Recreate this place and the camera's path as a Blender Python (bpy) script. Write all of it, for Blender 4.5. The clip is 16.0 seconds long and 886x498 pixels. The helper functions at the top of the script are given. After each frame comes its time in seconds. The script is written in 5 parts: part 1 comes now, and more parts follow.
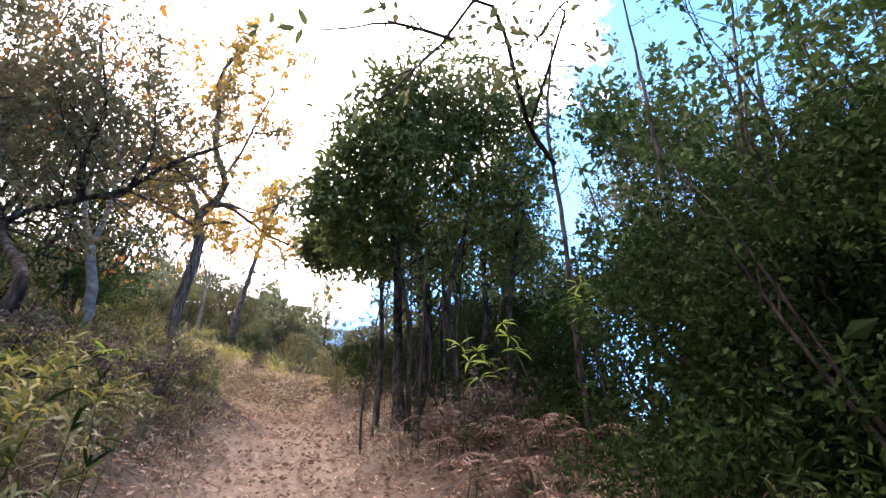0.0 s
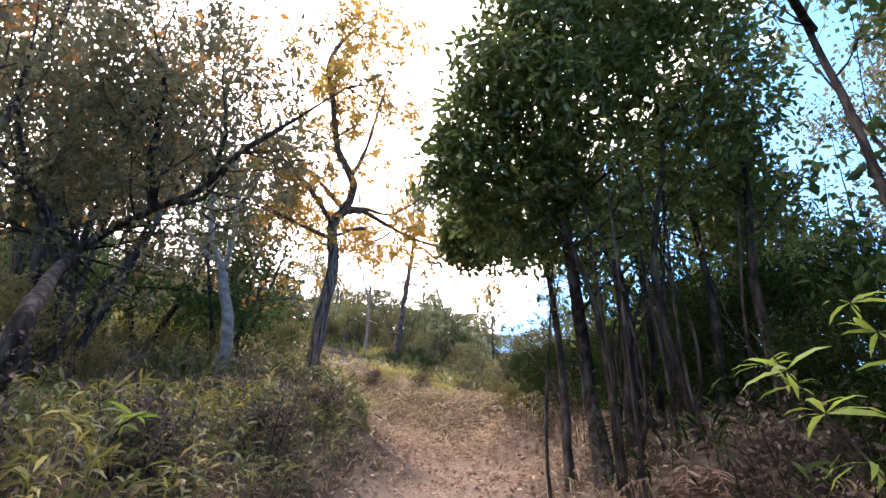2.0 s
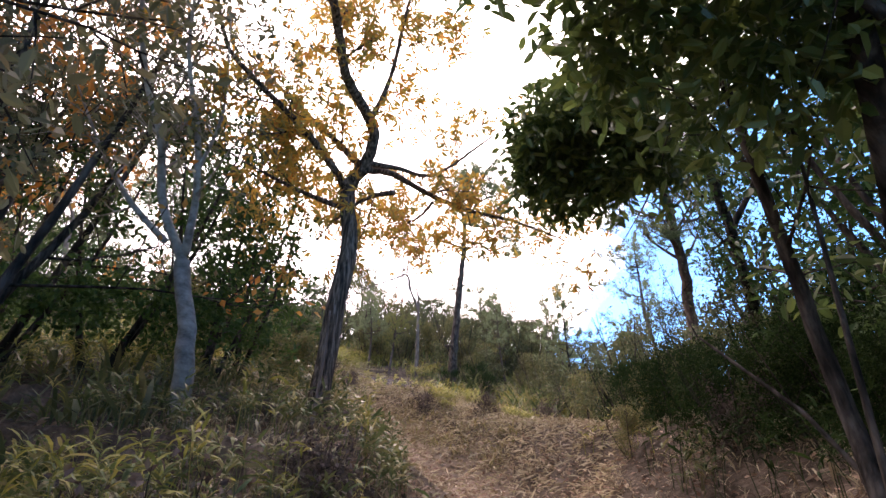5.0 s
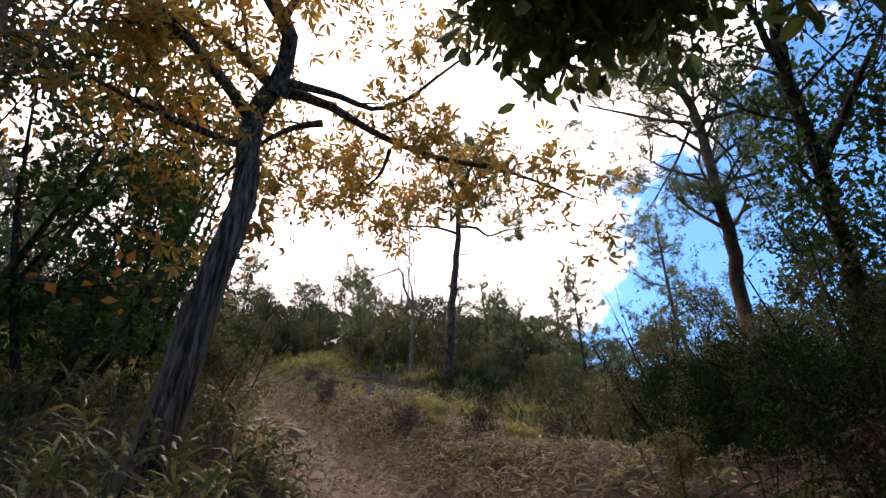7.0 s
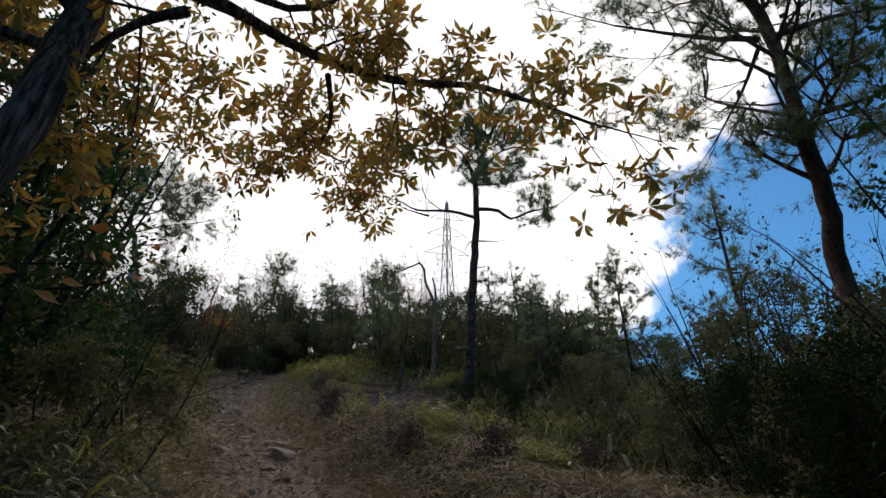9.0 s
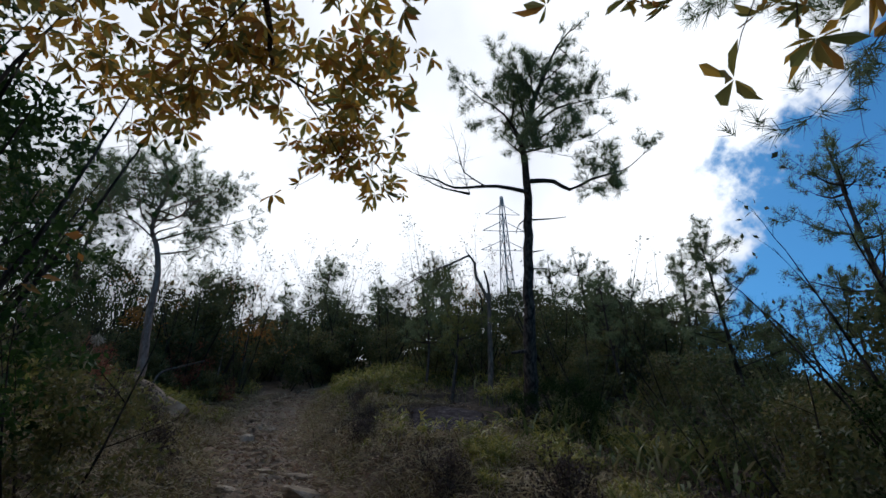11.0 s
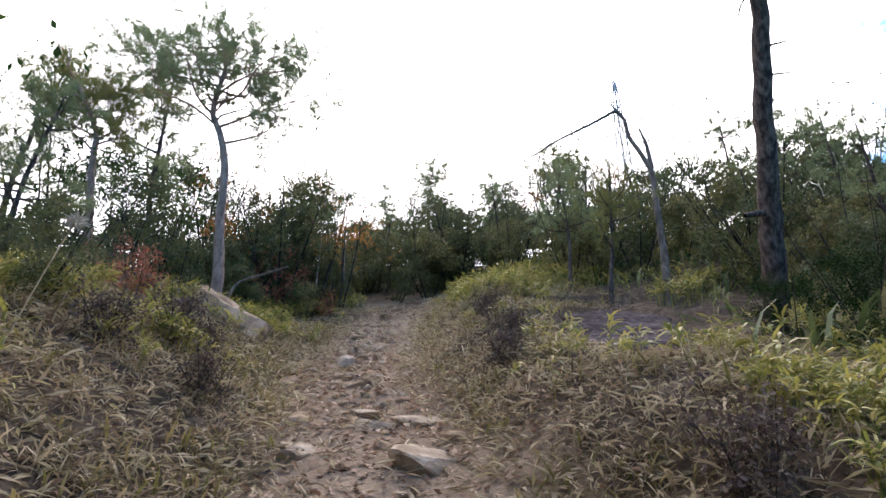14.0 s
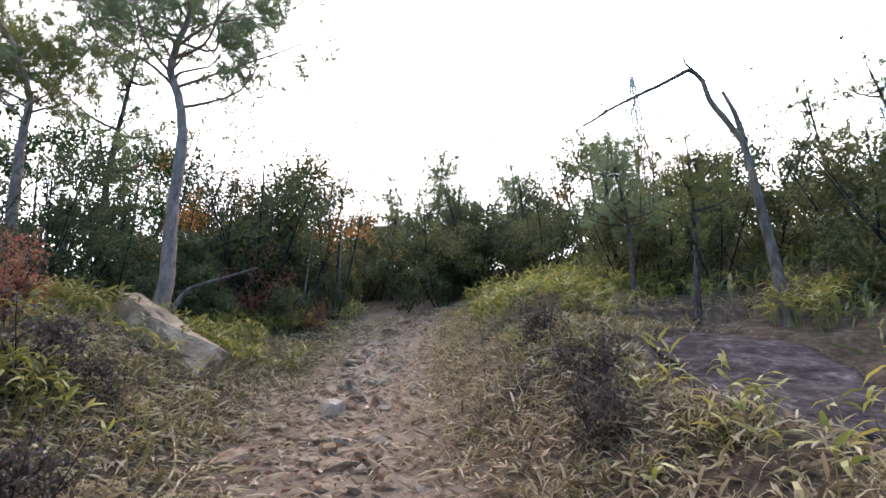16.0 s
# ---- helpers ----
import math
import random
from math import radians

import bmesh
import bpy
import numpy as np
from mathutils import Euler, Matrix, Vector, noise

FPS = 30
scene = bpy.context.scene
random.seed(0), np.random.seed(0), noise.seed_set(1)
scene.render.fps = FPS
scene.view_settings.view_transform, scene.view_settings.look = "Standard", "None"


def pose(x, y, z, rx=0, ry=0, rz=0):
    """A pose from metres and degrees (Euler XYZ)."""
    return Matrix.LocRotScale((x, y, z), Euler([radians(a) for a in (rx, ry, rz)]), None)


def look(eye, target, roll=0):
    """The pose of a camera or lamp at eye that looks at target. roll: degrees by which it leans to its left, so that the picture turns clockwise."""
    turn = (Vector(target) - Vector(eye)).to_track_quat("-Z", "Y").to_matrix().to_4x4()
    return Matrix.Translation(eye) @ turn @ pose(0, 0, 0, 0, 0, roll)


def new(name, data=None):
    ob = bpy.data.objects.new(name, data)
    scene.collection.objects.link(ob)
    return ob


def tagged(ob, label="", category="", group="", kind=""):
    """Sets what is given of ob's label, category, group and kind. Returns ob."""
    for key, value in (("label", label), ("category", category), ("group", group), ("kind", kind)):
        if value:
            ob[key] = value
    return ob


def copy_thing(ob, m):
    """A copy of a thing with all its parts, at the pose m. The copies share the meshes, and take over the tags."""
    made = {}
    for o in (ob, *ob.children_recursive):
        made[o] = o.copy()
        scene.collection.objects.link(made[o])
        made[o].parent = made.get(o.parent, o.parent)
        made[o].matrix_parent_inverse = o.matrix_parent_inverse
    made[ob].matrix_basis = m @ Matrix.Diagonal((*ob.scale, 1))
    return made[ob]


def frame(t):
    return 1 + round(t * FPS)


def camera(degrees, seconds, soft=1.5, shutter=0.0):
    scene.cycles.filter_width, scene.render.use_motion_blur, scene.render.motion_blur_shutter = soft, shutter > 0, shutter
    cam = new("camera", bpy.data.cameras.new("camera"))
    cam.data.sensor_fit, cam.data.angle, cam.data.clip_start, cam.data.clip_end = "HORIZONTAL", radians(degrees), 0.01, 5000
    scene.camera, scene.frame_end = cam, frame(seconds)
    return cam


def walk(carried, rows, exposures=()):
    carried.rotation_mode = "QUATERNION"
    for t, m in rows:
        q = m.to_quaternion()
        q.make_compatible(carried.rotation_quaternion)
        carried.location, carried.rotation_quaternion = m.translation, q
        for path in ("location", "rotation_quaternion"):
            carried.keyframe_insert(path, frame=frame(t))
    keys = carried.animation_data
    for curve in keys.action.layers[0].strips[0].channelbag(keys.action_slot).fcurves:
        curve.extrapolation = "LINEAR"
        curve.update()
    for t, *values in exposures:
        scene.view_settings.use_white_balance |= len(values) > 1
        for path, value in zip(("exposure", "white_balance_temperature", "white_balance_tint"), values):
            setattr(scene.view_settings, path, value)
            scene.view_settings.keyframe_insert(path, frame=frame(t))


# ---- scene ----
cam = camera(78.2, 16.0)
METRES, EYE, TILT, LEAN, TURN = 15.0, 1.4, 28.0, 0.0, 0.0
ROWS = [
    (0.0, 0.0, 0.0, 0.0, -0.0, 0.0, 0.0),
    (0.5, -0.0055, 0.0301, -0.0029, 6.52, 0.75, 2.98),
    (1.0, 0.0006, 0.0632, -0.0094, 10.32, 0.99, 5.11),
    (1.5, -0.0097, 0.094, -0.0079, 13.59, 0.86, 6.57),
    (2.0, -0.0163, 0.12, -0.0144, 16.68, 1.37, 7.95),
    (2.5, -0.0187, 0.1528, -0.0214, 17.26, 1.76, 9.25),
    (3.0, -0.0338, 0.1739, -0.0266, 18.63, 2.11, 9.36),
    (3.5, -0.0451, 0.1958, -0.0279, 19.31, 2.66, 9.38),
    (6.0, -0.0969, 0.3475, -0.0516, 23.63, 4.49, 12.48),
    (6.5, -0.0979, 0.378, -0.0558, 23.57, 4.77, 12.59),
    (7.0, -0.1066, 0.4084, -0.0616, 23.56, 4.41, 12.71),
    (7.5, -0.12, 0.4385, -0.0656, 24.24, 4.06, 12.47),
    (8.0, -0.1138, 0.4613, -0.0719, 24.51, 4.16, 13.01),
    (8.5, -0.1138, 0.4962, -0.0783, 25.52, 4.58, 13.59),
    (9.0, -0.1192, 0.5125, -0.078, 28.51, 5.66, 14.38),
    (11.5, -0.1843, 0.6397, -0.0931, 36.4, 7.68, 17.61),
    (12.0, -0.2107, 0.6609, -0.1008, 37.33, 6.74, 17.64),
    (12.5, -0.2313, 0.68, -0.1094, 38.44, 4.31, 18.11),
    (13.0, -0.2602, 0.7009, -0.111, 41.44, 3.42, 19.29),
    (13.5, -0.2917, 0.7135, -0.1091, 46.2, 3.14, 20.47),
    (14.0, -0.3127, 0.7365, -0.1037, 47.03, 2.67, 20.88),
    (14.5, -0.3402, 0.7571, -0.1005, 47.1, 2.96, 20.82),
    (15.0, -0.3652, 0.7756, -0.0961, 47.28, 3.55, 20.51),
    (15.5, -0.3889, 0.8011, -0.0983, 47.05, 3.1, 20.89),
    (16.0, -0.4232, 0.8202, -0.0968, 47.46, 3.17, 20.43),
]
EXPOSURES = [(0.0, 1.12, 7050, 32), (3.5, 1.02, 7050, 30), (6.0, -0.1, 7150, 34), (7.0, -0.6, 7050, 28), (7.5, -0.9, 6950, 24), (9.0, -1.7, 6450, 14), (11.5, -2.08, 5800, 9), (12.5, -2.15, 5800, 9),
             (13.0, -2.0, 6050, 11), (13.5, -0.85, 6350, 14), (14.0, 0.05, 6350, 18), (14.5, 0.22, 6350, 18), (16.0, 0.2, 6350, 18)]
walk(cam, [(t, pose(0, 0, EYE, TILT, LEAN, TURN) @ pose(METRES * x, METRES * y, METRES * z, 90 + pitch, roll, yaw)) for t, x, y, z, yaw, pitch, roll in ROWS],
     exposures=EXPOSURES)

# ---- world and sun ----
SUN_EL, SUN_AZ = radians(42), radians(-30)
world = bpy.data.worlds.new("sky")
scene.world = world
world.use_nodes = True
wn, wl = world.node_tree.nodes, world.node_tree.links
wn.clear()


def wnode(kind, **kw):
    n = wn.new(kind)
    for k, v in kw.items():
        if k == "op":
            n.operation = v
        else:
            n.inputs[int(k[1:])].default_value = v
    return n


sky = wn.new("ShaderNodeTexSky")
sky.sky_type, sky.sun_disc, sky.sun_elevation, sky.sun_rotation = "NISHITA", False, SUN_EL, SUN_AZ
sky.air_density, sky.dust_density, sky.ozone_density = 1.0, 0.4, 2.5
coord = wn.new("ShaderNodeTexCoord")
sep = wn.new("ShaderNodeSeparateXYZ")
wl.new(coord.outputs["Generated"], sep.inputs[0])
cn = wn.new("ShaderNodeTexNoise")
cn.inputs["Scale"].default_value, cn.inputs["Detail"].default_value, cn.inputs["Roughness"].default_value = 5.0, 10.0, 0.62
wl.new(coord.outputs["Generated"], cn.inputs["Vector"])
# the cloud bank ends at the eastern side: x against height plus noise
hz = wnode("ShaderNodeMath", op="MULTIPLY", i1=-1.2)
wl.new(sep.outputs["Z"], hz.inputs[0])
s1 = wnode("ShaderNodeMath", op="ADD")
wl.new(sep.outputs["X"], s1.inputs[0]), wl.new(hz.outputs[0], s1.inputs[1])
nz = wnode("ShaderNodeMath", op="MULTIPLY_ADD", i1=0.8, i2=-0.4)
wl.new(cn.outputs["Fac"], nz.inputs[0])
s2 = wnode("ShaderNodeMath", op="ADD")
wl.new(s1.outputs[0], s2.inputs[0]), wl.new(nz.outputs[0], s2.inputs[1])
edge = wn.new("ShaderNodeMapRange")
edge.interpolation_type = "SMOOTHSTEP"
edge.inputs["From Min"].default_value, edge.inputs["From Max"].default_value = -0.72, -0.62
edge.inputs["To Min"].default_value, edge.inputs["To Max"].default_value = 1.0, 0.0
wl.new(s2.outputs[0], edge.inputs["Value"])
cn2 = wn.new("ShaderNodeTexNoise")
cn2.inputs["Scale"].default_value, cn2.inputs["Detail"].default_value = 2.2, 6.0
wl.new(coord.outputs["Generated"], cn2.inputs["Vector"])
shade = wn.new("ShaderNodeValToRGB")
shade.color_ramp.elements[0].position, shade.color_ramp.elements[0].color = 0.35, (13.6, 13.6, 14.2, 1)
shade.color_ramp.elements[1].position, shade.color_ramp.elements[1].color = 0.62, (21.5, 21.0, 20.2, 1)
wl.new(cn2.outputs["Fac"], shade.inputs["Fac"])
# thin cloud is brightest round the hidden sun
sun_way = (math.cos(SUN_EL) * math.sin(SUN_AZ), math.cos(SUN_EL) * math.cos(SUN_AZ), math.sin(SUN_EL))
toward = wn.new("ShaderNodeVectorMath")
toward.operation = "DOT_PRODUCT"
toward.inputs[1].default_value = sun_way
wl.new(coord.outputs["Generated"], toward.inputs[0])
glow = wn.new("ShaderNodeMapRange")
glow.interpolation_type = "SMOOTHSTEP"
glow.inputs["From Min"].default_value, glow.inputs["From Max"].default_value = -0.2, 0.95
glow.inputs["To Min"].default_value, glow.inputs["To Max"].default_value = 0.5, 2.6
wl.new(toward.outputs["Value"], glow.inputs["Value"])
lit = wn.new("ShaderNodeMix")
lit.data_type, lit.blend_type = "RGBA", "MULTIPLY"
lit.inputs["Factor"].default_value = 1.0
wl.new(shade.outputs["Color"], lit.inputs["A"]), wl.new(glow.outputs["Result"], lit.inputs["B"])
mix = wn.new("ShaderNodeMix")
mix.data_type = "RGBA"
wl.new(edge.outputs["Result"], mix.inputs["Factor"])
blue = wn.new("ShaderNodeMix")
blue.data_type, blue.blend_type = "RGBA", "MULTIPLY"
blue.inputs["Factor"].default_value = 1.0
blue.inputs["B"].default_value = (1.5, 3.3, 4.2, 1)
wl.new(sky.outputs[0], blue.inputs["A"])
wl.new(blue.outputs["Result"], mix.inputs["A"]), wl.new(lit.outputs["Result"], mix.inputs["B"])
bg = wn.new("ShaderNodeBackground")
bg.inputs["Strength"].default_value = 0.09
wl.new(mix.outputs["Result"], bg.inputs["Color"])
wo = wn.new("ShaderNodeOutputWorld")
wl.new(bg.outputs[0], wo.inputs[0])

sun_data = bpy.data.lights.new("sun", "SUN")
sun_data.energy, sun_data.angle, sun_data.color = 1.5, radians(16), (1.0, 0.9, 0.76)
sun = new("sun", sun_data)
sun.matrix_basis = look((0, 0, 60), Vector((0, 0, 60)) - Vector((math.cos(SUN_EL) * math.sin(SUN_AZ), math.cos(SUN_EL) * math.cos(SUN_AZ), math.sin(SUN_EL))))


# ---- materials ----
def material(name, colours, scale=6.0, rough=0.85, bump=0.4, bump_scale=40.0, stretch=(1, 1, 1), island=0.0, translucent=0.0, spec=0.3, tight=0.0):
    """A surface whose colour runs through a ramp by noise at two scales; island: how much each separate piece differs; tight: a steeper ramp."""
    m = bpy.data.materials.new(name)
    m.use_nodes = True
    n, l = m.node_tree.nodes, m.node_tree.links
    n.clear()
    tc = n.new("ShaderNodeTexCoord")
    mp = n.new("ShaderNodeMapping")
    mp.inputs["Scale"].default_value = stretch
    l.new(tc.outputs["Object"], mp.inputs["Vector"])
    n1 = n.new("ShaderNodeTexNoise")
    n1.inputs["Scale"].default_value, n1.inputs["Detail"].default_value, n1.inputs["Roughness"].default_value = scale, 7.0, 0.62
    l.new(mp.outputs[0], n1.inputs["Vector"])
    ramp = n.new("ShaderNodeValToRGB")
    els = ramp.color_ramp.elements
    lo, hi = (0.0, 1.0) if island > 0.5 else (0.3 + tight, 0.7 - tight)
    for i, c in enumerate(colours):
        p = lo + (hi - lo) * i / max(1, len(colours) - 1)
        e = els[i] if i < 2 else els.new(p)
        e.position, e.color = p, (*c, 1)
    if island:
        geo = n.new("ShaderNodeNewGeometry")
        mx = n.new("ShaderNodeMix")
        mx.inputs["Factor"].default_value = island
        l.new(n1.outputs["Fac"], mx.inputs["A"]), l.new(geo.outputs["Random Per Island"], mx.inputs["B"])
        l.new(mx.outputs["Result"], ramp.inputs["Fac"])
    else:
        l.new(n1.outputs["Fac"], ramp.inputs["Fac"])
    n3 = n.new("ShaderNodeTexNoise")
    n3.inputs["Scale"].default_value, n3.inputs["Detail"].default_value = scale * 0.13, 3.0
    l.new(tc.outputs["Object"], n3.inputs["Vector"])
    big = n.new("ShaderNodeMapRange")
    big.inputs["From Min"].default_value, big.inputs["From Max"].default_value = 0.3, 0.7
    big.inputs["To Min"].default_value, big.inputs["To Max"].default_value = 0.78, 1.2
    l.new(n3.outputs["Fac"], big.inputs["Value"])
    mul = n.new("ShaderNodeMix")
    mul.data_type, mul.blend_type = "RGBA", "MULTIPLY"
    mul.inputs["Factor"].default_value = 1.0
    l.new(ramp.outputs["Color"], mul.inputs["A"]), l.new(big.outputs["Result"], mul.inputs["B"])
    bsdf = n.new("ShaderNodeBsdfPrincipled")
    bsdf.inputs["Roughness"].default_value = rough
    bsdf.inputs["Specular IOR Level"].default_value = spec
    l.new(mul.outputs["Result"], bsdf.inputs["Base Color"])
    if bump:
        n2 = n.new("ShaderNodeTexNoise")
        n2.inputs["Scale"].default_value, n2.inputs["Detail"].default_value = bump_scale, 6.0
        l.new(mp.outputs[0], n2.inputs["Vector"])
        b = n.new("ShaderNodeBump")
        b.inputs["Strength"].default_value, b.inputs["Distance"].default_value = bump, 0.03
        l.new(n2.outputs["Fac"], b.inputs["Height"])
        l.new(b.outputs[0], bsdf.inputs["Normal"])
    out = n.new("ShaderNodeOutputMaterial")
    if translucent:
        tr = n.new("ShaderNodeBsdfTranslucent")
        l.new(mul.outputs["Result"], tr.inputs["Color"])
        ms = n.new("ShaderNodeMixShader")
        ms.inputs[0].default_value = translucent
        l.new(bsdf.outputs[0], ms.inputs[1]), l.new(tr.outputs[0], ms.inputs[2])
        l.new(ms.outputs[0], out.inputs[0])
    else:
        l.new(bsdf.outputs[0], out.inputs[0])
    return m, bsdf


def leafy(name, colours, translucent=0.4, rough=0.5, spec=0.4):
    return material(name, colours, scale=3.0, rough=rough, bump=0.0, island=0.8, translucent=translucent, spec=spec)[0]


BARK_OAK = material("furrowed_grey_brown_bark", [(0.025, 0.02, 0.018), (0.09, 0.07, 0.055), (0.22, 0.175, 0.145)], scale=42, bump=1.0, bump_scale=50, stretch=(1, 1, 0.09), tight=0.08, rough=0.95, spec=0.1)[0]
BARK_PALE = material("smooth_pale_grey_bark", [(0.13, 0.11, 0.098), (0.27, 0.24, 0.215), (0.39, 0.355, 0.32)], scale=9, bump=0.4, bump_scale=25, stretch=(1, 1, 1.6), rough=0.9, spec=0.1)[0]
BARK_DARK = material("dark_brown_bark", [(0.013, 0.011, 0.01), (0.04, 0.034, 0.03), (0.1, 0.085, 0.076)], scale=18, bump=0.8, bump_scale=30, stretch=(1, 1, 0.25), tight=0.06, rough=0.95, spec=0.1)[0]
BARK_PINE = material("plated_pine_bark", [(0.035, 0.027, 0.025), (0.085, 0.066, 0.06), (0.15, 0.12, 0.105)], scale=24, bump=1.0, bump_scale=22, stretch=(1, 1, 0.35), tight=0.08, rough=0.95, spec=0.1)[0]
BARK_REDPINE = material("flaky_red_pine_bark", [(0.04, 0.027, 0.022), (0.11, 0.07, 0.055), (0.2, 0.145, 0.12)], scale=18, bump=0.8, bump_scale=30, stretch=(1, 1, 0.4))[0]
BARK_LPINE = material("pale_mauve_pine_bark", [(0.12, 0.07, 0.055), (0.27, 0.175, 0.14), (0.38, 0.265, 0.22)], scale=16, bump=0.8, bump_scale=30, stretch=(1, 1, 0.4))[0]
DEADWOOD = material("weathered_dead_wood", [(0.04, 0.032, 0.028), (0.11, 0.09, 0.078), (0.22, 0.19, 0.165)], scale=14, bump=0.7, bump_scale=30, stretch=(1, 1, 0.2))[0]
STRAW_STEM = material("dry_stem", [(0.2, 0.16, 0.1), (0.42, 0.35, 0.22)], scale=12, bump=0.2)[0]
LEAF_CHESTNUT = material("autumn_chestnut_leaf", [(0.22, 0.09, 0.045), (0.42, 0.19, 0.05), (0.6, 0.35, 0.06), (0.44, 0.33, 0.08), (0.2, 0.21, 0.07), (0.12, 0.15, 0.06)], scale=1.6, rough=0.5, bump=0.0, island=0.62, translucent=0.6, spec=0.35)[0]
LEAF_GUM = leafy("dull_green_leaf", [(0.06, 0.07, 0.04), (0.1, 0.11, 0.055), (0.16, 0.155, 0.08), (0.15, 0.11, 0.065)], 0.45)
LEAF_EVER = leafy("glossy_dark_evergreen_leaf", [(0.022, 0.05, 0.016), (0.045, 0.09, 0.026), (0.09, 0.15, 0.04)], 0.35, 0.6, 0.15)
# evergreen leaf blackened: the deep shade of the thicket is in its colour
LEAF_SHADED = leafy("shade_darkened_evergreen_leaf", [(0.01, 0.021, 0.008), (0.02, 0.042, 0.013), (0.045, 0.075, 0.022)], 0.2, 0.8, 0.06)
LEAF_CLUMP = leafy("fresh_evergreen_leaf", [(0.04, 0.075, 0.024), (0.085, 0.135, 0.038), (0.18, 0.23, 0.06)], 0.45, 0.36, 0.5)
LEAF_MIXED = leafy("mixed_forest_leaf", [(0.04, 0.058, 0.028), (0.075, 0.1, 0.042), (0.13, 0.14, 0.055), (0.12, 0.1, 0.055)], 0.45)
LEAF_SHRUB = leafy("olive_shrub_leaf", [(0.065, 0.075, 0.035), (0.125, 0.135, 0.05), (0.21, 0.19, 0.07), (0.19, 0.14, 0.08)], 0.45)
LEAF_RED = leafy("rust_red_leaf", [(0.28, 0.06, 0.045), (0.4, 0.12, 0.08), (0.34, 0.17, 0.1), (0.16, 0.15, 0.06)], 0.4)
LEAF_ORANGE = leafy("orange_autumn_leaf", [(0.35, 0.13, 0.03), (0.5, 0.22, 0.05), (0.3, 0.2, 0.06)], 0.5)
NEEDLE = leafy("pine_needles", [(0.11, 0.15, 0.07), (0.2, 0.25, 0.12), (0.32, 0.35, 0.19)], 0.55)
NEEDLE_YELLOW = leafy("yellowing_pine_needles", [(0.09, 0.13, 0.045), (0.19, 0.21, 0.06), (0.32, 0.23, 0.07)], 0.45)
SASA = leafy("bamboo_grass_leaf", [(0.1, 0.13, 0.04), (0.2, 0.22, 0.055), (0.37, 0.33, 0.08), (0.42, 0.35, 0.18)], 0.4)
# a copy of SASA about half as bright, shade mixed into the leaf colour
SASA_SHADED = leafy("shade_toned_bamboo_grass_leaf", [(0.05, 0.08, 0.03), (0.1, 0.14, 0.05), (0.2, 0.2, 0.08), (0.3, 0.25, 0.15)], 0.35)
SASA_DRY = leafy("withered_bamboo_grass", [(0.06, 0.045, 0.036), (0.16, 0.12, 0.08), (0.44, 0.36, 0.24), (0.56, 0.48, 0.34), (0.1, 0.085, 0.05)], 0.2, 0.75, 0.25)
LEAF_DEAD = leafy("dead_purple_brown_leaf", [(0.035, 0.026, 0.026), (0.085, 0.064, 0.06), (0.18, 0.14, 0.125), (0.08, 0.085, 0.045)], 0.2, 0.8, 0.15)
DRYGRASS = leafy("straw_grass", [(0.14, 0.11, 0.06), (0.36, 0.29, 0.19), (0.6, 0.52, 0.38), (0.28, 0.26, 0.09)], 0.3, 0.75, 0.25)
GRASS_OLIVE = leafy("yellowing_grass", [(0.1, 0.1, 0.04), (0.19, 0.18, 0.06), (0.32, 0.26, 0.12), (0.16, 0.11, 0.09)], 0.35, 0.7, 0.2)
LITTER = leafy("fallen_leaves", [(0.1, 0.06, 0.045), (0.28, 0.18, 0.13), (0.46, 0.33, 0.25), (0.56, 0.45, 0.36)], 0.15, 0.8, 0.25)
FERN_DEAD = leafy("dead_brown_fern", [(0.13, 0.085, 0.065), (0.22, 0.15, 0.12), (0.32, 0.24, 0.19)], 0.25, 0.85, 0.2)
BAMBOO = leafy("fresh_bamboo_leaf", [(0.12, 0.22, 0.04), (0.2, 0.32, 0.06), (0.34, 0.36, 0.07)], 0.5)
FLUFF = material("pale_seed_fluff", [(0.5, 0.47, 0.4), (0.7, 0.67, 0.6)], scale=60, bump=0.6)[0]
STONE = material("grey_buff_stone", [(0.2, 0.15, 0.105), (0.34, 0.27, 0.2), (0.5, 0.42, 0.335)], scale=7, bump=0.6, bump_scale=30, rough=0.95, spec=0.08)[0]
STONE_WARM = material("tan_weathered_boulder", [(0.16, 0.11, 0.072), (0.29, 0.21, 0.145), (0.44, 0.335, 0.245)], scale=5, bump=0.8, bump_scale=22, rough=0.95, spec=0.08)[0]
SLAB_ROCK = material("dark_purple_grey_rock", [(0.016, 0.012, 0.014), (0.038, 0.03, 0.034), (0.07, 0.057, 0.062), (0.17, 0.15, 0.15)], scale=5, bump=1.0, bump_scale=16, stretch=(1.6, 1.6, 5), rough=0.9, spec=0.1)[0]
STONE_PALE = material("pale_buff_stone", [(0.32, 0.25, 0.18), (0.46, 0.38, 0.3), (0.58, 0.5, 0.41)], scale=7, bump=0.5, bump_scale=30, rough=0.95, spec=0.05)[0]
STEEL = material("galvanised_steel", [(0.3, 0.31, 0.33), (0.42, 0.43, 0.45)], scale=3, bump=0)[0]


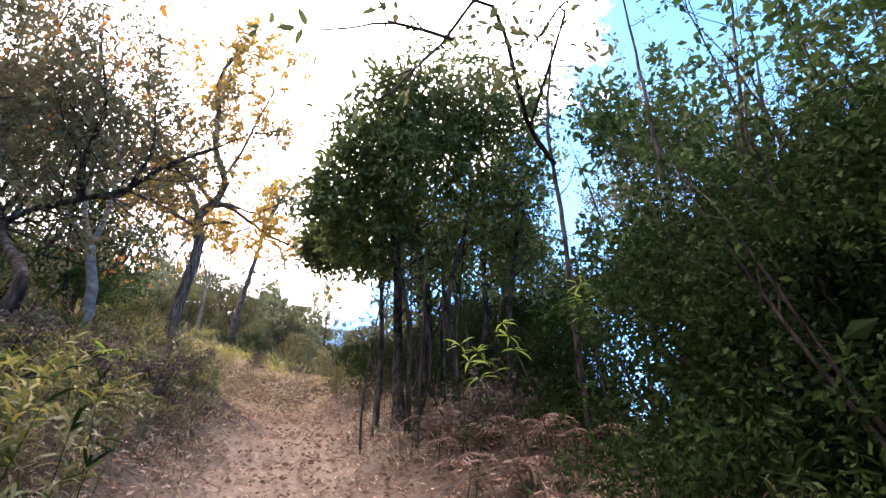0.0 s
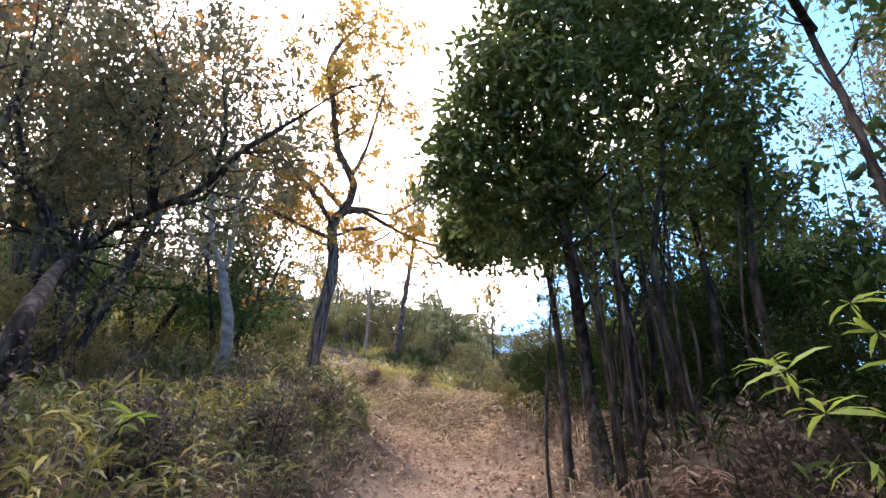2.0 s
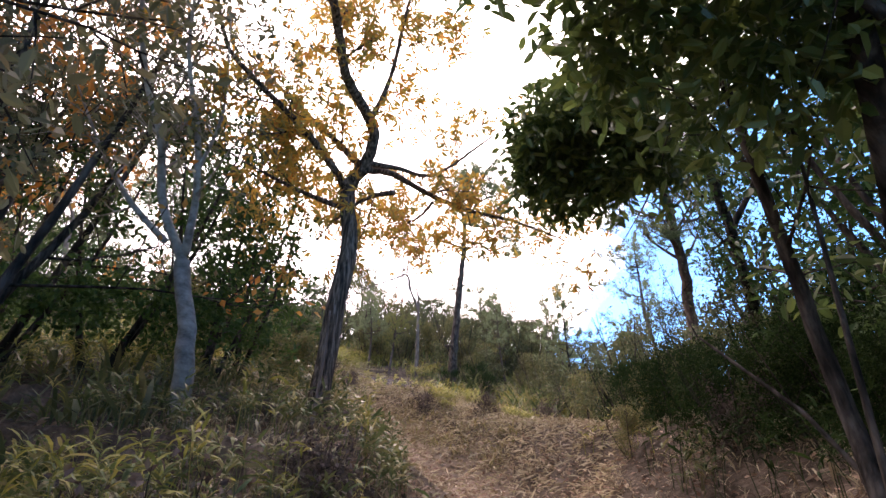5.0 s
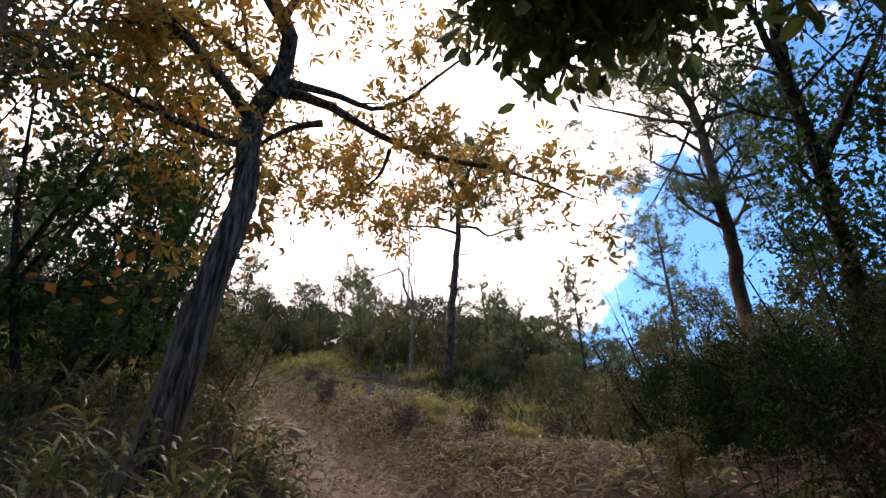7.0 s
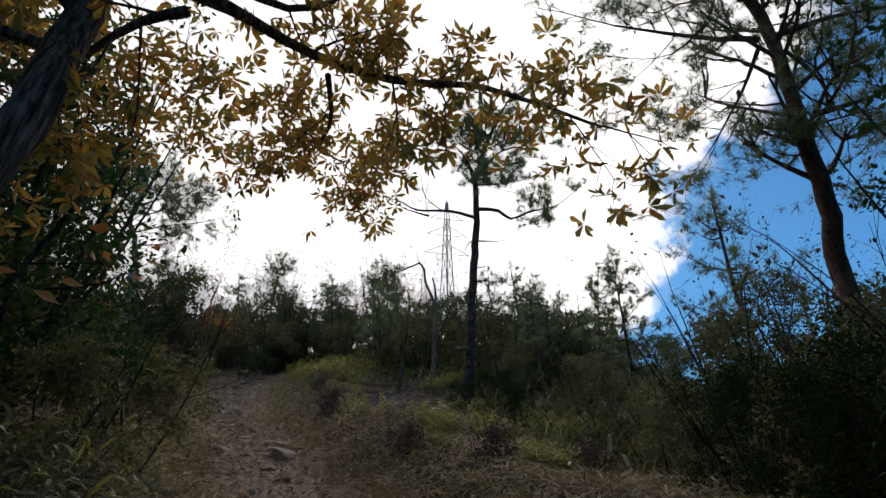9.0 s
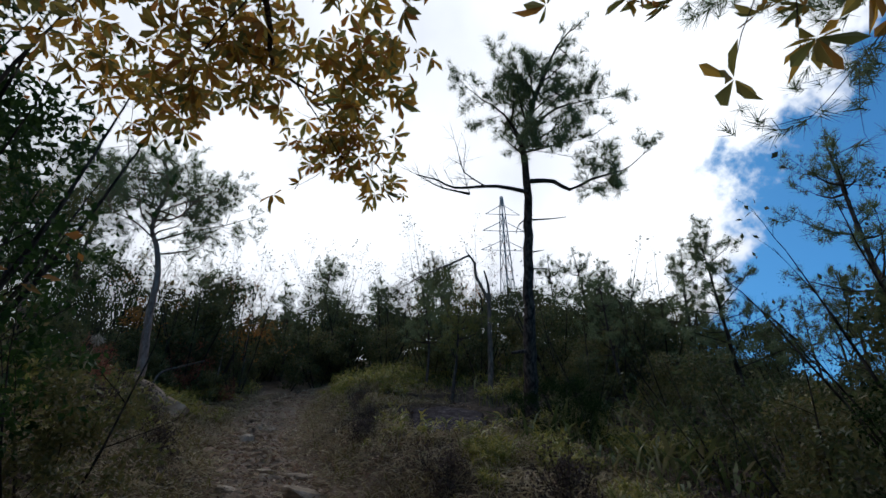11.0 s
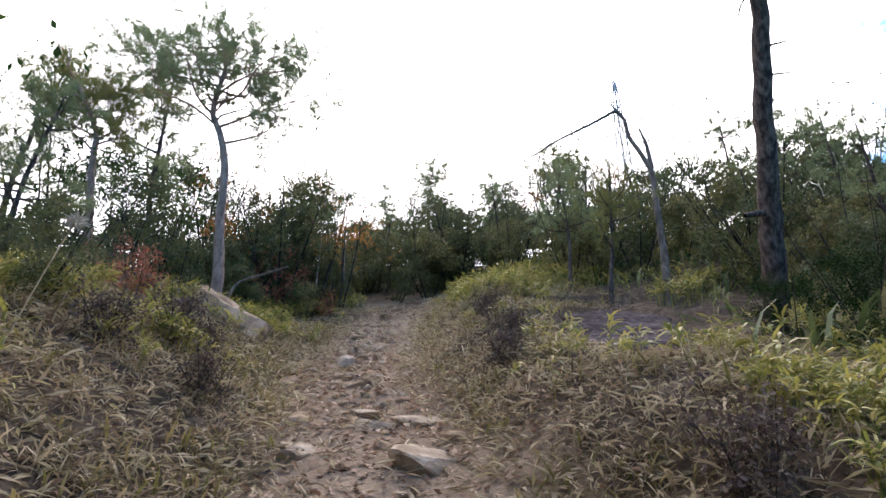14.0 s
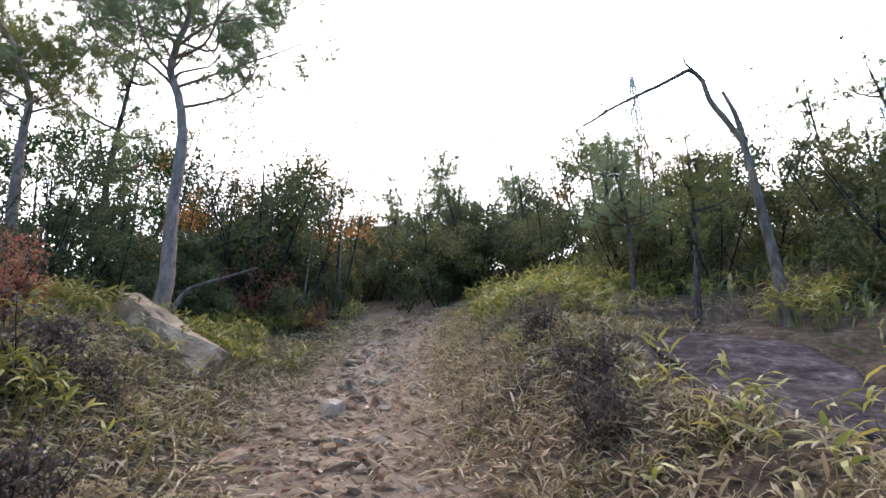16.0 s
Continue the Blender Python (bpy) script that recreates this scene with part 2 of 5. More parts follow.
# ---- mesh tools ----
def mesh_of(name, verts, faces, mat, smooth=True):
    """verts (n, 3); faces: an int array (m, 3) or (m, 4)."""
    me = bpy.data.meshes.new(name)
    verts, faces = np.asarray(verts, np.float32), np.asarray(faces, np.int32)
    k = faces.shape[1]
    me.vertices.add(len(verts)), me.vertices.foreach_set("co", verts.ravel())
    me.loops.add(faces.size), me.loops.foreach_set("vertex_index", faces.ravel())
    me.polygons.add(len(faces)), me.polygons.foreach_set("loop_start", np.arange(0, faces.size, k, dtype=np.int32))
    me.polygons.foreach_set("use_smooth", np.full(len(faces), smooth))
    me.update(calc_edges=True)
    me.materials.append(mat)
    return me


def part(name, verts, faces, mat, parent, label="", smooth=True):
    ob = new(name, mesh_of(name, verts, faces, mat, smooth))
    ob.parent = parent
    return tagged(ob, label)


def thing(name, at, label, category, group="", kind=""):
    ob = new(name)
    ob.location = at
    ob.empty_display_size = 0.1
    return tagged(ob, label, category, group, kind)


class Wood:
    """Gathers tubes into one mesh."""

    def __init__(self):
        self.v, self.f, self.n = [], [], 0

    def tube(self, pts, radii, sides=6, rough=0.0, rng=None):
        pts = np.asarray(pts, float)
        k = len(pts)
        tang = np.gradient(pts, axis=0)
        tang /= np.linalg.norm(tang, axis=1)[:, None] + 1e-9
        ref = np.array([1.0, 0, 0]) if abs(tang[0][0]) < 0.8 else np.array([0, 1.0, 0])
        a = np.cross(tang, ref)
        a /= np.linalg.norm(a, axis=1)[:, None] + 1e-9
        b = np.cross(tang, a)
        ang = np.arange(sides) * 2 * np.pi / sides
        rad = np.asarray(radii, float)[:, None] * np.ones(sides)
        if rough and rng is not None:
            rad = rad * (1 + rough * rng.uniform(-1, 1, rad.shape))
        ring = pts[:, None] + rad[..., None] * (np.cos(ang)[None, :, None] * a[:, None] + np.sin(ang)[None, :, None] * b[:, None])
        i = np.arange(k - 1)[:, None] * sides + np.arange(sides)[None]
        j = np.arange(k - 1)[:, None] * sides + (np.arange(sides)[None] + 1) % sides
        q = np.stack([i, j, j + sides, i + sides], -1).reshape(-1, 4) + self.n
        self.v.append(ring.reshape(-1, 3))
        self.f.append(q)
        self.n += k * sides

    def part(self, name, mat, parent, label="", origin=(0, 0, 0)):
        if self.n:
            return part(name, np.concatenate(self.v) - np.asarray(origin), np.concatenate(self.f), mat, parent, label)


def smooth_line(pts, step=0.15):
    """A Catmull-Rom curve through pts."""
    p = np.asarray(pts, float)
    p = np.vstack([2 * p[0] - p[1], p, 2 * p[-1] - p[-2]])
    out = []
    for i in range(1, len(p) - 2):
        n = max(2, int(np.linalg.norm(p[i + 1] - p[i]) / step))
        for u in np.arange(n) / n:
            out.append(0.5 * (2 * p[i] + (p[i + 1] - p[i - 1]) * u + (2 * p[i - 1] - 5 * p[i] + 4 * p[i + 1] - p[i + 2]) * u * u + (3 * p[i] - p[i - 1] - 3 * p[i + 1] + p[i + 2]) * u ** 3))
    out.append(p[-2])
    return np.array(out)


def frames_from(dirs, rng, flat=0.0):
    """Rotation matrices whose first axis is dirs and whose normal is random, or drawn upwards by flat."""
    d = dirs / (np.linalg.norm(dirs, axis=1)[:, None] + 1e-9)
    up = rng.normal(size=d.shape)
    up[:, 2] += flat * 3
    s = np.cross(up, d)
    s /= np.linalg.norm(s, axis=1)[:, None] + 1e-9
    n = np.cross(d, s)
    return np.stack([d, s, n], -1)


def scatter(tv, tf, pos, rot, scale):
    """The template (tv, tf) set at each pos with its rotation and scale, as one vertex and face array."""
    tv, tf = np.asarray(tv, float), np.asarray(tf, int)
    scale = np.asarray(scale, float)
    scale = scale[:, None] * np.ones(3) if scale.ndim == 1 else scale
    v = np.einsum("nij,nkj->nki", rot, tv[None] * scale[:, None]) + pos[:, None]
    f = tf[None] + (np.arange(len(pos)) * len(tv))[:, None, None]
    return v.reshape(-1, 3), f.reshape(-1, tf.shape[1])


# a leaf one long along x, folded along its midrib; a blade; a tuft of needles
LEAF_V = [(0, 0, 0), (0.3, 0.19, 0.05), (0.7, 0.16, 0.03), (1, 0, -0.08), (0.7, -0.16, 0.03), (0.3, -0.19, 0.05), (0.5, 0, -0.01)]
LEAF_F = [(0, 6, 1), (1, 6, 2), (2, 6, 3), (3, 6, 4), (4, 6, 5), (5, 6, 0)]
SMALL_V = [(0, 0, 0), (0.45, 0.27, 0.06), (1, 0, -0.04), (0.45, -0.27, 0.06)]
SMALL_F = [(0, 2, 1), (0, 3, 2)]
OVAL_V = [(0, 0, 0), (0.35, 0.21, 0.06), (0.75, 0.18, 0.03), (1, 0, -0.06), (0.75, -0.18, 0.03), (0.35, -0.21, 0.06)]
OVAL_F = [(0, 3, 2), (0, 2, 1), (0, 4, 3), (0, 5, 4)]
# a rosette of broad leaves round the end of a shoot, widest past the middle
ROSE_V, ROSE_F = [], []
for a_deg, reach, dip in ((-118, 0.66, 0.1), (-66, 0.9, -0.6), (-22, 1.05, -0.15), (12, 0.92, -0.75), (50, 0.95, 0.05), (104, 0.72, -0.5)):
    ca, sa, k0 = math.cos(radians(a_deg)) * reach, math.sin(radians(a_deg)) * reach, len(ROSE_V)
    for u, w, z in ((0.04, 0.0, 0.0), (0.42, 0.1, 0.05), (0.76, 0.19, 0.02), (1.0, 0.0, -0.06), (0.76, -0.19, 0.02), (0.42, -0.1, 0.05)):
        ROSE_V.append((u * ca - w * sa, u * sa + w * ca, dip * u * u + z))
    ROSE_F += [tuple(k0 + k for k in q) for q in OVAL_F]
BLADE_V = [(0, 0, 0), (0.35, 0.055, 0.06), (0.35, -0.055, 0.06), (0.72, 0.04, 0.02), (0.72, -0.04, 0.02), (1, 0, -0.12)]
BLADE_F = [(0, 2, 1), (1, 2, 3), (2, 4, 3), (3, 4, 5)]


def needle_tuft(rng, n=22):
    v, f = [], []
    for i in range(n):
        a, t = rng.uniform(0, 2 * np.pi), rng.uniform(0.15, 1.15)
        d = np.array([math.cos(t), math.sin(t) * math.cos(a), math.sin(t) * math.sin(a)])
        s = np.cross(d, rng.normal(size=3))
        s *= 0.02 / np.linalg.norm(s)
        o = np.array([rng.uniform(-0.5, 0.1), 0, 0])
        v += [o - s, o + s, o + d * rng.uniform(0.75, 1.05)]
        f.append((3 * i, 3 * i + 1, 3 * i + 2))
    return np.array(v), np.array(f)


NEEDLE_V, NEEDLE_F = needle_tuft(np.random.default_rng(3), 20)
TUFT_V, TUFT_F = needle_tuft(np.random.default_rng(4), 9)


def branch_out(rng, wood, anchors, p, d, length, radius, level, wander=0.25, lift=0.1, kids=4, sides=4, start=0.3):
    """A branch that wanders from p along d, with side branches down to level 0, whose last parts become leaf anchors."""
    n = max(3, int(length / 0.12)) if level else 4
    pts, dirs = [np.array(p, float)], []
    d = np.array(d, float) / np.linalg.norm(d)
    for i in range(n):
        d = d + rng.normal(size=3) * wander * (0.6 if level else 1) * 0.5 + np.array([0, 0, lift]) * 0.3
        d /= np.linalg.norm(d)
        pts.append(pts[-1] + d * length / n)
        dirs.append(d.copy())
    rad = radius * np.linspace(1, 0.3, n + 1)
    wood.tube(pts, rad, sides if radius > 0.012 else 3)
    if level:
        for i in range(kids):
            u = rng.uniform(start, 1.0)
            j = min(n - 1, int(u * n))
            q = dirs[j] + rng.normal(size=3) * 0.75
            branch_out(rng, wood, anchors, pts[j], q, length * rng.uniform(0.38, 0.62), max(0.003, radius * 0.5), level - 1, wander, lift, kids, sides, 0.2)
    if level <= 1:
        for j in range(1, n):
            if level == 0 or j > n * 0.6:
                anchors.append((pts[j + 1], dirs[j]))


def crown_from(rng, anchors, per, spread, size, tv=LEAF_V, tf=LEAF_F, droop=0.25, flat=0.3, along=0.6):
    """Leaves round the anchors: vertices and faces."""
    p = np.array([a[0] for a in anchors])
    d = np.array([a[1] for a in anchors])
    p, d = np.repeat(p, per, 0), np.repeat(d, per, 0)
    p = p + rng.normal(size=p.shape) * spread
    q = d * along + rng.normal(size=d.shape) * 0.7
    q[:, 2] -= droop
    return scatter(tv, tf, p, frames_from(q, rng, flat), rng.uniform(0.6, 1.2, len(p)) * size)


def lobe_leaves(rng, lobes, n, size, tv, tf):
    """Leaves in loose clusters through ellipsoid lobes (centre, radii), thicker towards the outside."""
    ps, qs = [], []
    for c, q in lobes:
        q = np.ones(3) * np.array(q)
        m = max(3, n // 14)
        d = rng.normal(size=(m, 3))
        d /= np.linalg.norm(d, axis=1)[:, None]
        k = d * rng.uniform(0.3, 1.03, (m, 1)) * q + c
        k, d = np.repeat(k, 14, 0), np.repeat(d, 14, 0)
        ps.append(k + rng.normal(size=k.shape) * (0.035 + 0.07 * q.min()) * (0.85 if n > 500 else 2.6 if n < 100 else 1.0))
        qs.append(d * 0.5 + rng.normal(size=k.shape) * 0.7 - (0, 0, 0.2))
    p, q = np.concatenate(ps), np.concatenate(qs)
    return scatter(tv, tf, p, frames_from(q, rng, 0.35), rng.uniform(0.6, 1.2, len(p)) * size)


def tree(name, label, category, base, stems, bark, leaf, rng, twig=0.7, level=2, kids=4, gap=0.35, per=5, spread=0.05, size=0.09, tv=LEAF_V, tf=LEAF_F,
         lift=0.1, droop=0.25, flat=0.3, wander=0.25, bare=(), group="", leafpart="foliage", spread_dir=0.8, along=0.6, lobes=(), lobe_n=600):
    """stems: (points, first radius, last radius, where twigs begin 0..1 or None). The first is the trunk, the others limbs."""
    base = np.array(base, float)
    top = thing(name, base, label, category, group)
    anchors, fine = [], Wood()
    for i, (pts, r0, r1, frm) in enumerate(stems):
        line = smooth_line(np.array(pts, float) - base)
        u = np.linspace(0, 1, len(line))
        rad = r0 + (r1 - r0) * u ** 0.85
        if i == 0:
            rad = rad * (1 + 0.35 * np.exp(-u * len(line) * 0.15 / 0.16))
        w = Wood()
        jit = line + rng.normal(size=line.shape) * r0 * 0.06
        w.tube(jit, rad, 12 if r0 > 0.05 else 7, 0.07, rng)
        w.part("trunk" if i == 0 else "limb", bark, top)
        if frm is None:
            continue
        tang = np.gradient(line, axis=0)
        length = np.linalg.norm(np.diff(line, axis=0), axis=1).sum()
        count = max(2, int(length * (1 - frm) / gap))
        for c in range(count):
            uu = frm + (1 - frm) * (c + rng.uniform(0, 1)) / count
            j = min(len(line) - 1, int(uu * (len(line) - 1)))
            t = tang[j] / (np.linalg.norm(tang[j]) + 1e-9)
            side = np.cross(t, rng.normal(size=3))
            side /= np.linalg.norm(side) + 1e-9
            branch_out(rng, fine, anchors, line[j], t * 0.5 + side * spread_dir, twig * rng.uniform(0.6, 1.15), max(0.006, rad[j] * 0.4), level - 1, wander, lift, kids)
        branch_out(rng, fine, anchors, line[-1], tang[-1], twig, max(0.006, rad[-1] * 0.9), level - 1, wander, lift, kids)
    tw = fine.part("branching", bark, top)
    if tw:
        tagged(tw, kind="stuff")
    if leaf and anchors:
        v, f = crown_from(rng, anchors, per, spread, size, tv, tf, droop, flat, along)
        if lobes:
            v2, f2 = lobe_leaves(rng, [(np.array(c) - base, q) for c, q in lobes], lobe_n, size, tv, tf)
            v, f = np.concatenate([v, v2]), np.concatenate([f, f2 + len(v)])
        tagged(part(leafpart, v, f, leaf, top, smooth=False), kind="stuff")
    return top


# ---- ground: a trail sunk into a hillside, with a bank on either hand ----
TRAIL = np.array([(0.5, -9, -3.2), (0, 0, 0), (-0.28, 2.2, 0.77), (-1.45, 4.97, 1.75), (-1.8, 7.34, 2.56), (-2.9, 9.2, 3.2), (-4.4, 10.4, 3.7), (-6.2, 11.5, 4.45),
                  (-8.0, 12.6, 5.33), (-9.6, 13.4, 5.97), (-11.2, 14.5, 6.62), (-13.21, 16.34, 7.89), (-15.61, 19.16, 9.56), (-18.18, 23.13, 11.79)])


def sstep(a, b, x):
    u = np.clip((np.asarray(x, float) - a) / (b - a), 0, 1)
    return u * u * (3 - 2 * u)


def waves(x, y, k, seed):
    """Cheap smooth unevenness, about -1 to 1."""
    r = np.random.default_rng(seed)
    out = 0
    for i in range(6):
        a, b, c = r.normal(), r.normal(), r.uniform(0, 6.28)
        out = out + np.sin(k * (a * x + b * y) + c)
    return out / 3.5


def trail_at(x, y):
    """Distance from the trail's middle, and the trail's height there."""
    best, zz, side = np.full(np.shape(x), 1e9), np.zeros(np.shape(x)), np.zeros(np.shape(x))
    for a, b in zip(TRAIL[:-1], TRAIL[1:]):
        d = b - a
        u = np.clip(((x - a[0]) * d[0] + (y - a[1]) * d[1]) / (d[0] ** 2 + d[1] ** 2), 0, 1)
        q = np.hypot(x - a[0] - u * d[0], y - a[1] - u * d[1])
        m = q < best
        best, zz, side = np.where(m, q, best), np.where(m, a[2] + u * d[2], zz), np.where(m, np.sign(d[0] * (y - a[1]) - d[1] * (x - a[0])), side)
    trail_at.side = side
    return best, zz


def off_slab(x, y):
    """Under 1 on the rock slab, more outside it."""
    return np.hypot((-0.62 * (x + 7.84) + 0.78 * (y - 15.54)) / 1.5, (0.78 * (x + 7.84) + 0.62 * (y - 15.54)) / 0.72)


def height(x, y):
    x, y = np.asarray(x, float), np.asarray(y, float)
    d, zt = trail_at(x, y)
    gentle = sstep(9.5, 11.5, y) * (trail_at.side > 0)
    bank = 0.78 * sstep(0.3, 1.9, d) * (1 - gentle) + 0.85 * sstep(0.7, 2.9, d) * gentle
    near = zt + bank * (1 - 0.75 * sstep(11.0, 13.5, -x))
    hill = -0.244 * x + 0.268 * y + 0.7 + 0.9 * sstep(16, 22, y) * sstep(-22, -17, -np.abs(x + 17) - 8)
    far = sstep(2.0, 6.5, d)
    z = near * (1 - far) + hill * far
    z = z - 0.26 * (1 - sstep(0.75, 1.05, off_slab(x, y)))
    z = z - 0.16 * (1 - sstep(0.2, 0.7, np.hypot(x + 6.75, y - 14.3)))
    cap = 13.0 - 7.5 * sstep(-9, 2, x)
    over = z - cap
    z = np.where(over > -2, cap - 2 + 2 * np.tanh((over + 2) / 2), z)
    r = np.hypot(x + 5, y - 10)
    z = z - 0.16 * np.maximum(0, r - 32) * (r < 300) - 0.16 * 268 * (r >= 300)
    z = np.maximum(z, -34 + 0 * r)
    z = z + 0.10 * waves(x, y, 0.9, 1) * sstep(0.3, 1.5, d) + 0.028 * waves(x, y, 4.2, 2) + 0.014 * waves(x, y, 11, 3)
    return z


def on_ground(x, y, sink=0.03):
    return (x, y, float(height(x, y)) - sink)


def axis(lo, hi, step):
    mid = np.arange(lo, hi, step)
    out = step * 1.28 ** np.arange(1, 37)
    return np.concatenate([lo - np.cumsum(out)[::-1], mid, hi - step + np.cumsum(out)])


gx, gy = axis(-15, 4, 0.13), axis(-3, 20, 0.13)
GX, GY = np.meshgrid(gx, gy)
GZ = height(GX, GY)
idx = np.arange(GX.size).reshape(GX.shape)
quads = np.stack([idx[:-1, :-1], idx[:-1, 1:], idx[1:, 1:], idx[1:, :-1]], -1).reshape(-1, 4)
EARTH, earth_bsdf = material("leaf_strewn_earth", [(0.035, 0.026, 0.02), (0.08, 0.06, 0.046), (0.17, 0.13, 0.1)], scale=9, bump=1.0, bump_scale=26, rough=0.95, spec=0.15)
ground = new("ground", mesh_of("ground", np.stack([GX, GY, GZ], -1).reshape(-1, 3), quads, EARTH))
tagged(ground, "brown hillside earth with dry leaves and a worn trail", "ground", kind="structure")
attr = ground.data.attributes.new("trail", "FLOAT", "POINT")
attr.data.foreach_set("value", (1 - sstep(0.35, 1.15 , trail_at(GX, GY)[0] - 0.15 * sstep(10, 12, GY) + 0.3 * waves(GX, GY, 2.5, 5))).ravel().astype(np.float32))
en, el = EARTH.node_tree.nodes, EARTH.node_tree.links
at_node = en.new("ShaderNodeAttribute")
at_node.attribute_name = "trail"
tn = en.new("ShaderNodeTexNoise")
tn.inputs["Scale"].default_value, tn.inputs["Detail"].default_value = 18.0, 8.0
tr_ramp = en.new("ShaderNodeValToRGB")
tr_ramp.color_ramp.elements[0].position, tr_ramp.color_ramp.elements[0].color = 0.36, (0.12, 0.085, 0.062, 1)
tr_ramp.color_ramp.elements[1].position, tr_ramp.color_ramp.elements[1].color = 0.66, (0.4, 0.315, 0.235, 1)
el.new(tn.outputs["Fac"], tr_ramp.inputs["Fac"])
emix = en.new("ShaderNodeMix")
emix.data_type = "RGBA"
old = earth_bsdf.inputs["Base Color"].links[0].from_socket
el.new(at_node.outputs["Fac"], emix.inputs["Factor"]), el.new(old, emix.inputs["A"]), el.new(tr_ramp.outputs["Color"], emix.inputs["B"])
el.new(emix.outputs["Result"], earth_bsdf.inputs["Base Color"])

# ---- the chestnut beside the trail ----
rng = np.random.default_rng(11)
tree("chestnut_tree", "leaning chestnut with furrowed bark and yellow autumn leaves beside the trail", "tree", on_ground(-4.03, 7.53),
     [([on_ground(-4.03, 7.53, 0.1), (-3.96, 7.55, 3.7), (-4.03, 7.68, 4.12), (-4.0, 7.77, 5.0), (-4.0, 7.84, 5.6), (-4.12, 7.88, 6.23), (-3.94, 7.85, 6.41)], 0.095, 0.075, None),
      ([(-3.94, 7.85, 6.41), (-3.73, 7.73, 6.75), (-3.74, 7.17, 7.06), (-3.62, 6.73, 7.46), (-3.52, 6.34, 7.77), (-3.5, 6.5, 8.4), (-3.45, 6.9, 9.2), (-3.3, 7.2, 9.7)], 0.065, 0.012, 0.25),
      ([(-4.12, 7.88, 6.23), (-4.18, 7.33, 6.50), (-4.28, 6.71, 6.65), (-4.33, 6.25, 6.76), (-4.27, 5.98, 7.04)], 0.05, 0.015, 0.3),
      ([(-3.94, 7.82, 6.46), (-4.26, 7.69, 6.87), (-4.58, 7.35, 7.23), (-4.69, 6.97, 7.38)], 0.045, 0.014, 0.3),
      ([(-4.19, 7.95, 6.07), (-4.49, 7.55, 6.13), (-4.61, 7.02, 6.10)], 0.035, 0.012, 0.35),
      ([(-3.77, 7.66, 6.84), (-3.54, 7.66, 7.40), (-3.28, 7.45, 7.93), (-2.94, 7.12, 8.30)], 0.035, 0.012, 0.3),
      ([(-3.90, 7.85, 6.42), (-3.87, 8.4, 6.72), (-3.72, 8.9, 6.75), (-3.3, 9.2, 6.55), (-2.75, 9.4, 6.35), (-2.3, 9.9, 6.25)], 0.05, 0.01, 0.35),
      ([(-3.7, 9.05, 6.68), (-4.1, 9.5, 6.85), (-4.5, 9.8, 7.0), (-4.57, 10.15, 7.1), (-4.6, 10.4, 7.08)], 0.022, 0.006, 0.25),
      ([(-3.85, 7.84, 6.48), (-3.71, 8.30, 6.67), (-3.49, 8.71, 6.81), (-2.81, 8.87, 7.28)], 0.035, 0.01, 0.35),
      ([(-3.68, 8.12, 6.23), (-3.88, 8.03, 6.19), (-4.15, 7.96, 6.05), (-4.41, 7.94, 5.84)], 0.03, 0.01, 0.2)],
     BARK_OAK, LEAF_CHESTNUT, rng, twig=0.6, level=2, kids=5, gap=0.17, per=1, spread=0.06, size=0.095, lift=0.12, droop=0.45, flat=0.0, lobe_n=58, tv=ROSE_V, tf=ROSE_F,
     lobes=[((-3.97, 7.55, 6.85), 0.4), ((-4.66, 7.71, 6.47), 0.35), ((-4.90, 8.11, 6.66), 0.5), ((-4.59, 8.35, 6.77), 0.45), ((-4.34, 8.68, 6.72), 0.35), ((-5.56, 8.29, 6.58), 0.4), ((-4.5, 9.75, 7.0), 0.16), ((-4.6, 10.45, 7.05), 0.1), ((-5.3, 9.2, 7.05), 0.25), ((-4.9, 9.5, 7.0), 0.25), ((-4.0, 9.95, 6.85), 0.15), 
            ((-3.75, 6.36, 7.79), 0.6), ((-3.25, 7.11, 8.10), 0.6), ((-4.44, 7.37, 6.87), 0.4), ((-3.64, 7.06, 7.30), 0.45), ((-3.49, 7.88, 7.27), 0.4), ((-3.10, 6.27, 8.11), 0.6), ((-2.6, 9.6, 6.25), 0.3), ((-3.2, 9.35, 6.45), 0.22), ((-4.3, 9.4, 7.0), 0.3),
            ((-4.28, 6.82, 8.94), 0.3), ((-3.74, 7.07, 9.11), 0.32), ((-2.64, 7.26, 9.04), 0.3), ((-4.3, 7.31, 7.8), 0.24), 
            ((-2.95, 7.75, 7.95), 0.25), ((-4.44, 7.08, 6.8), 0.25), ((-4.36, 7.23, 6.4), 0.22), ((-4.34, 7.55, 8.9), 0.26)])

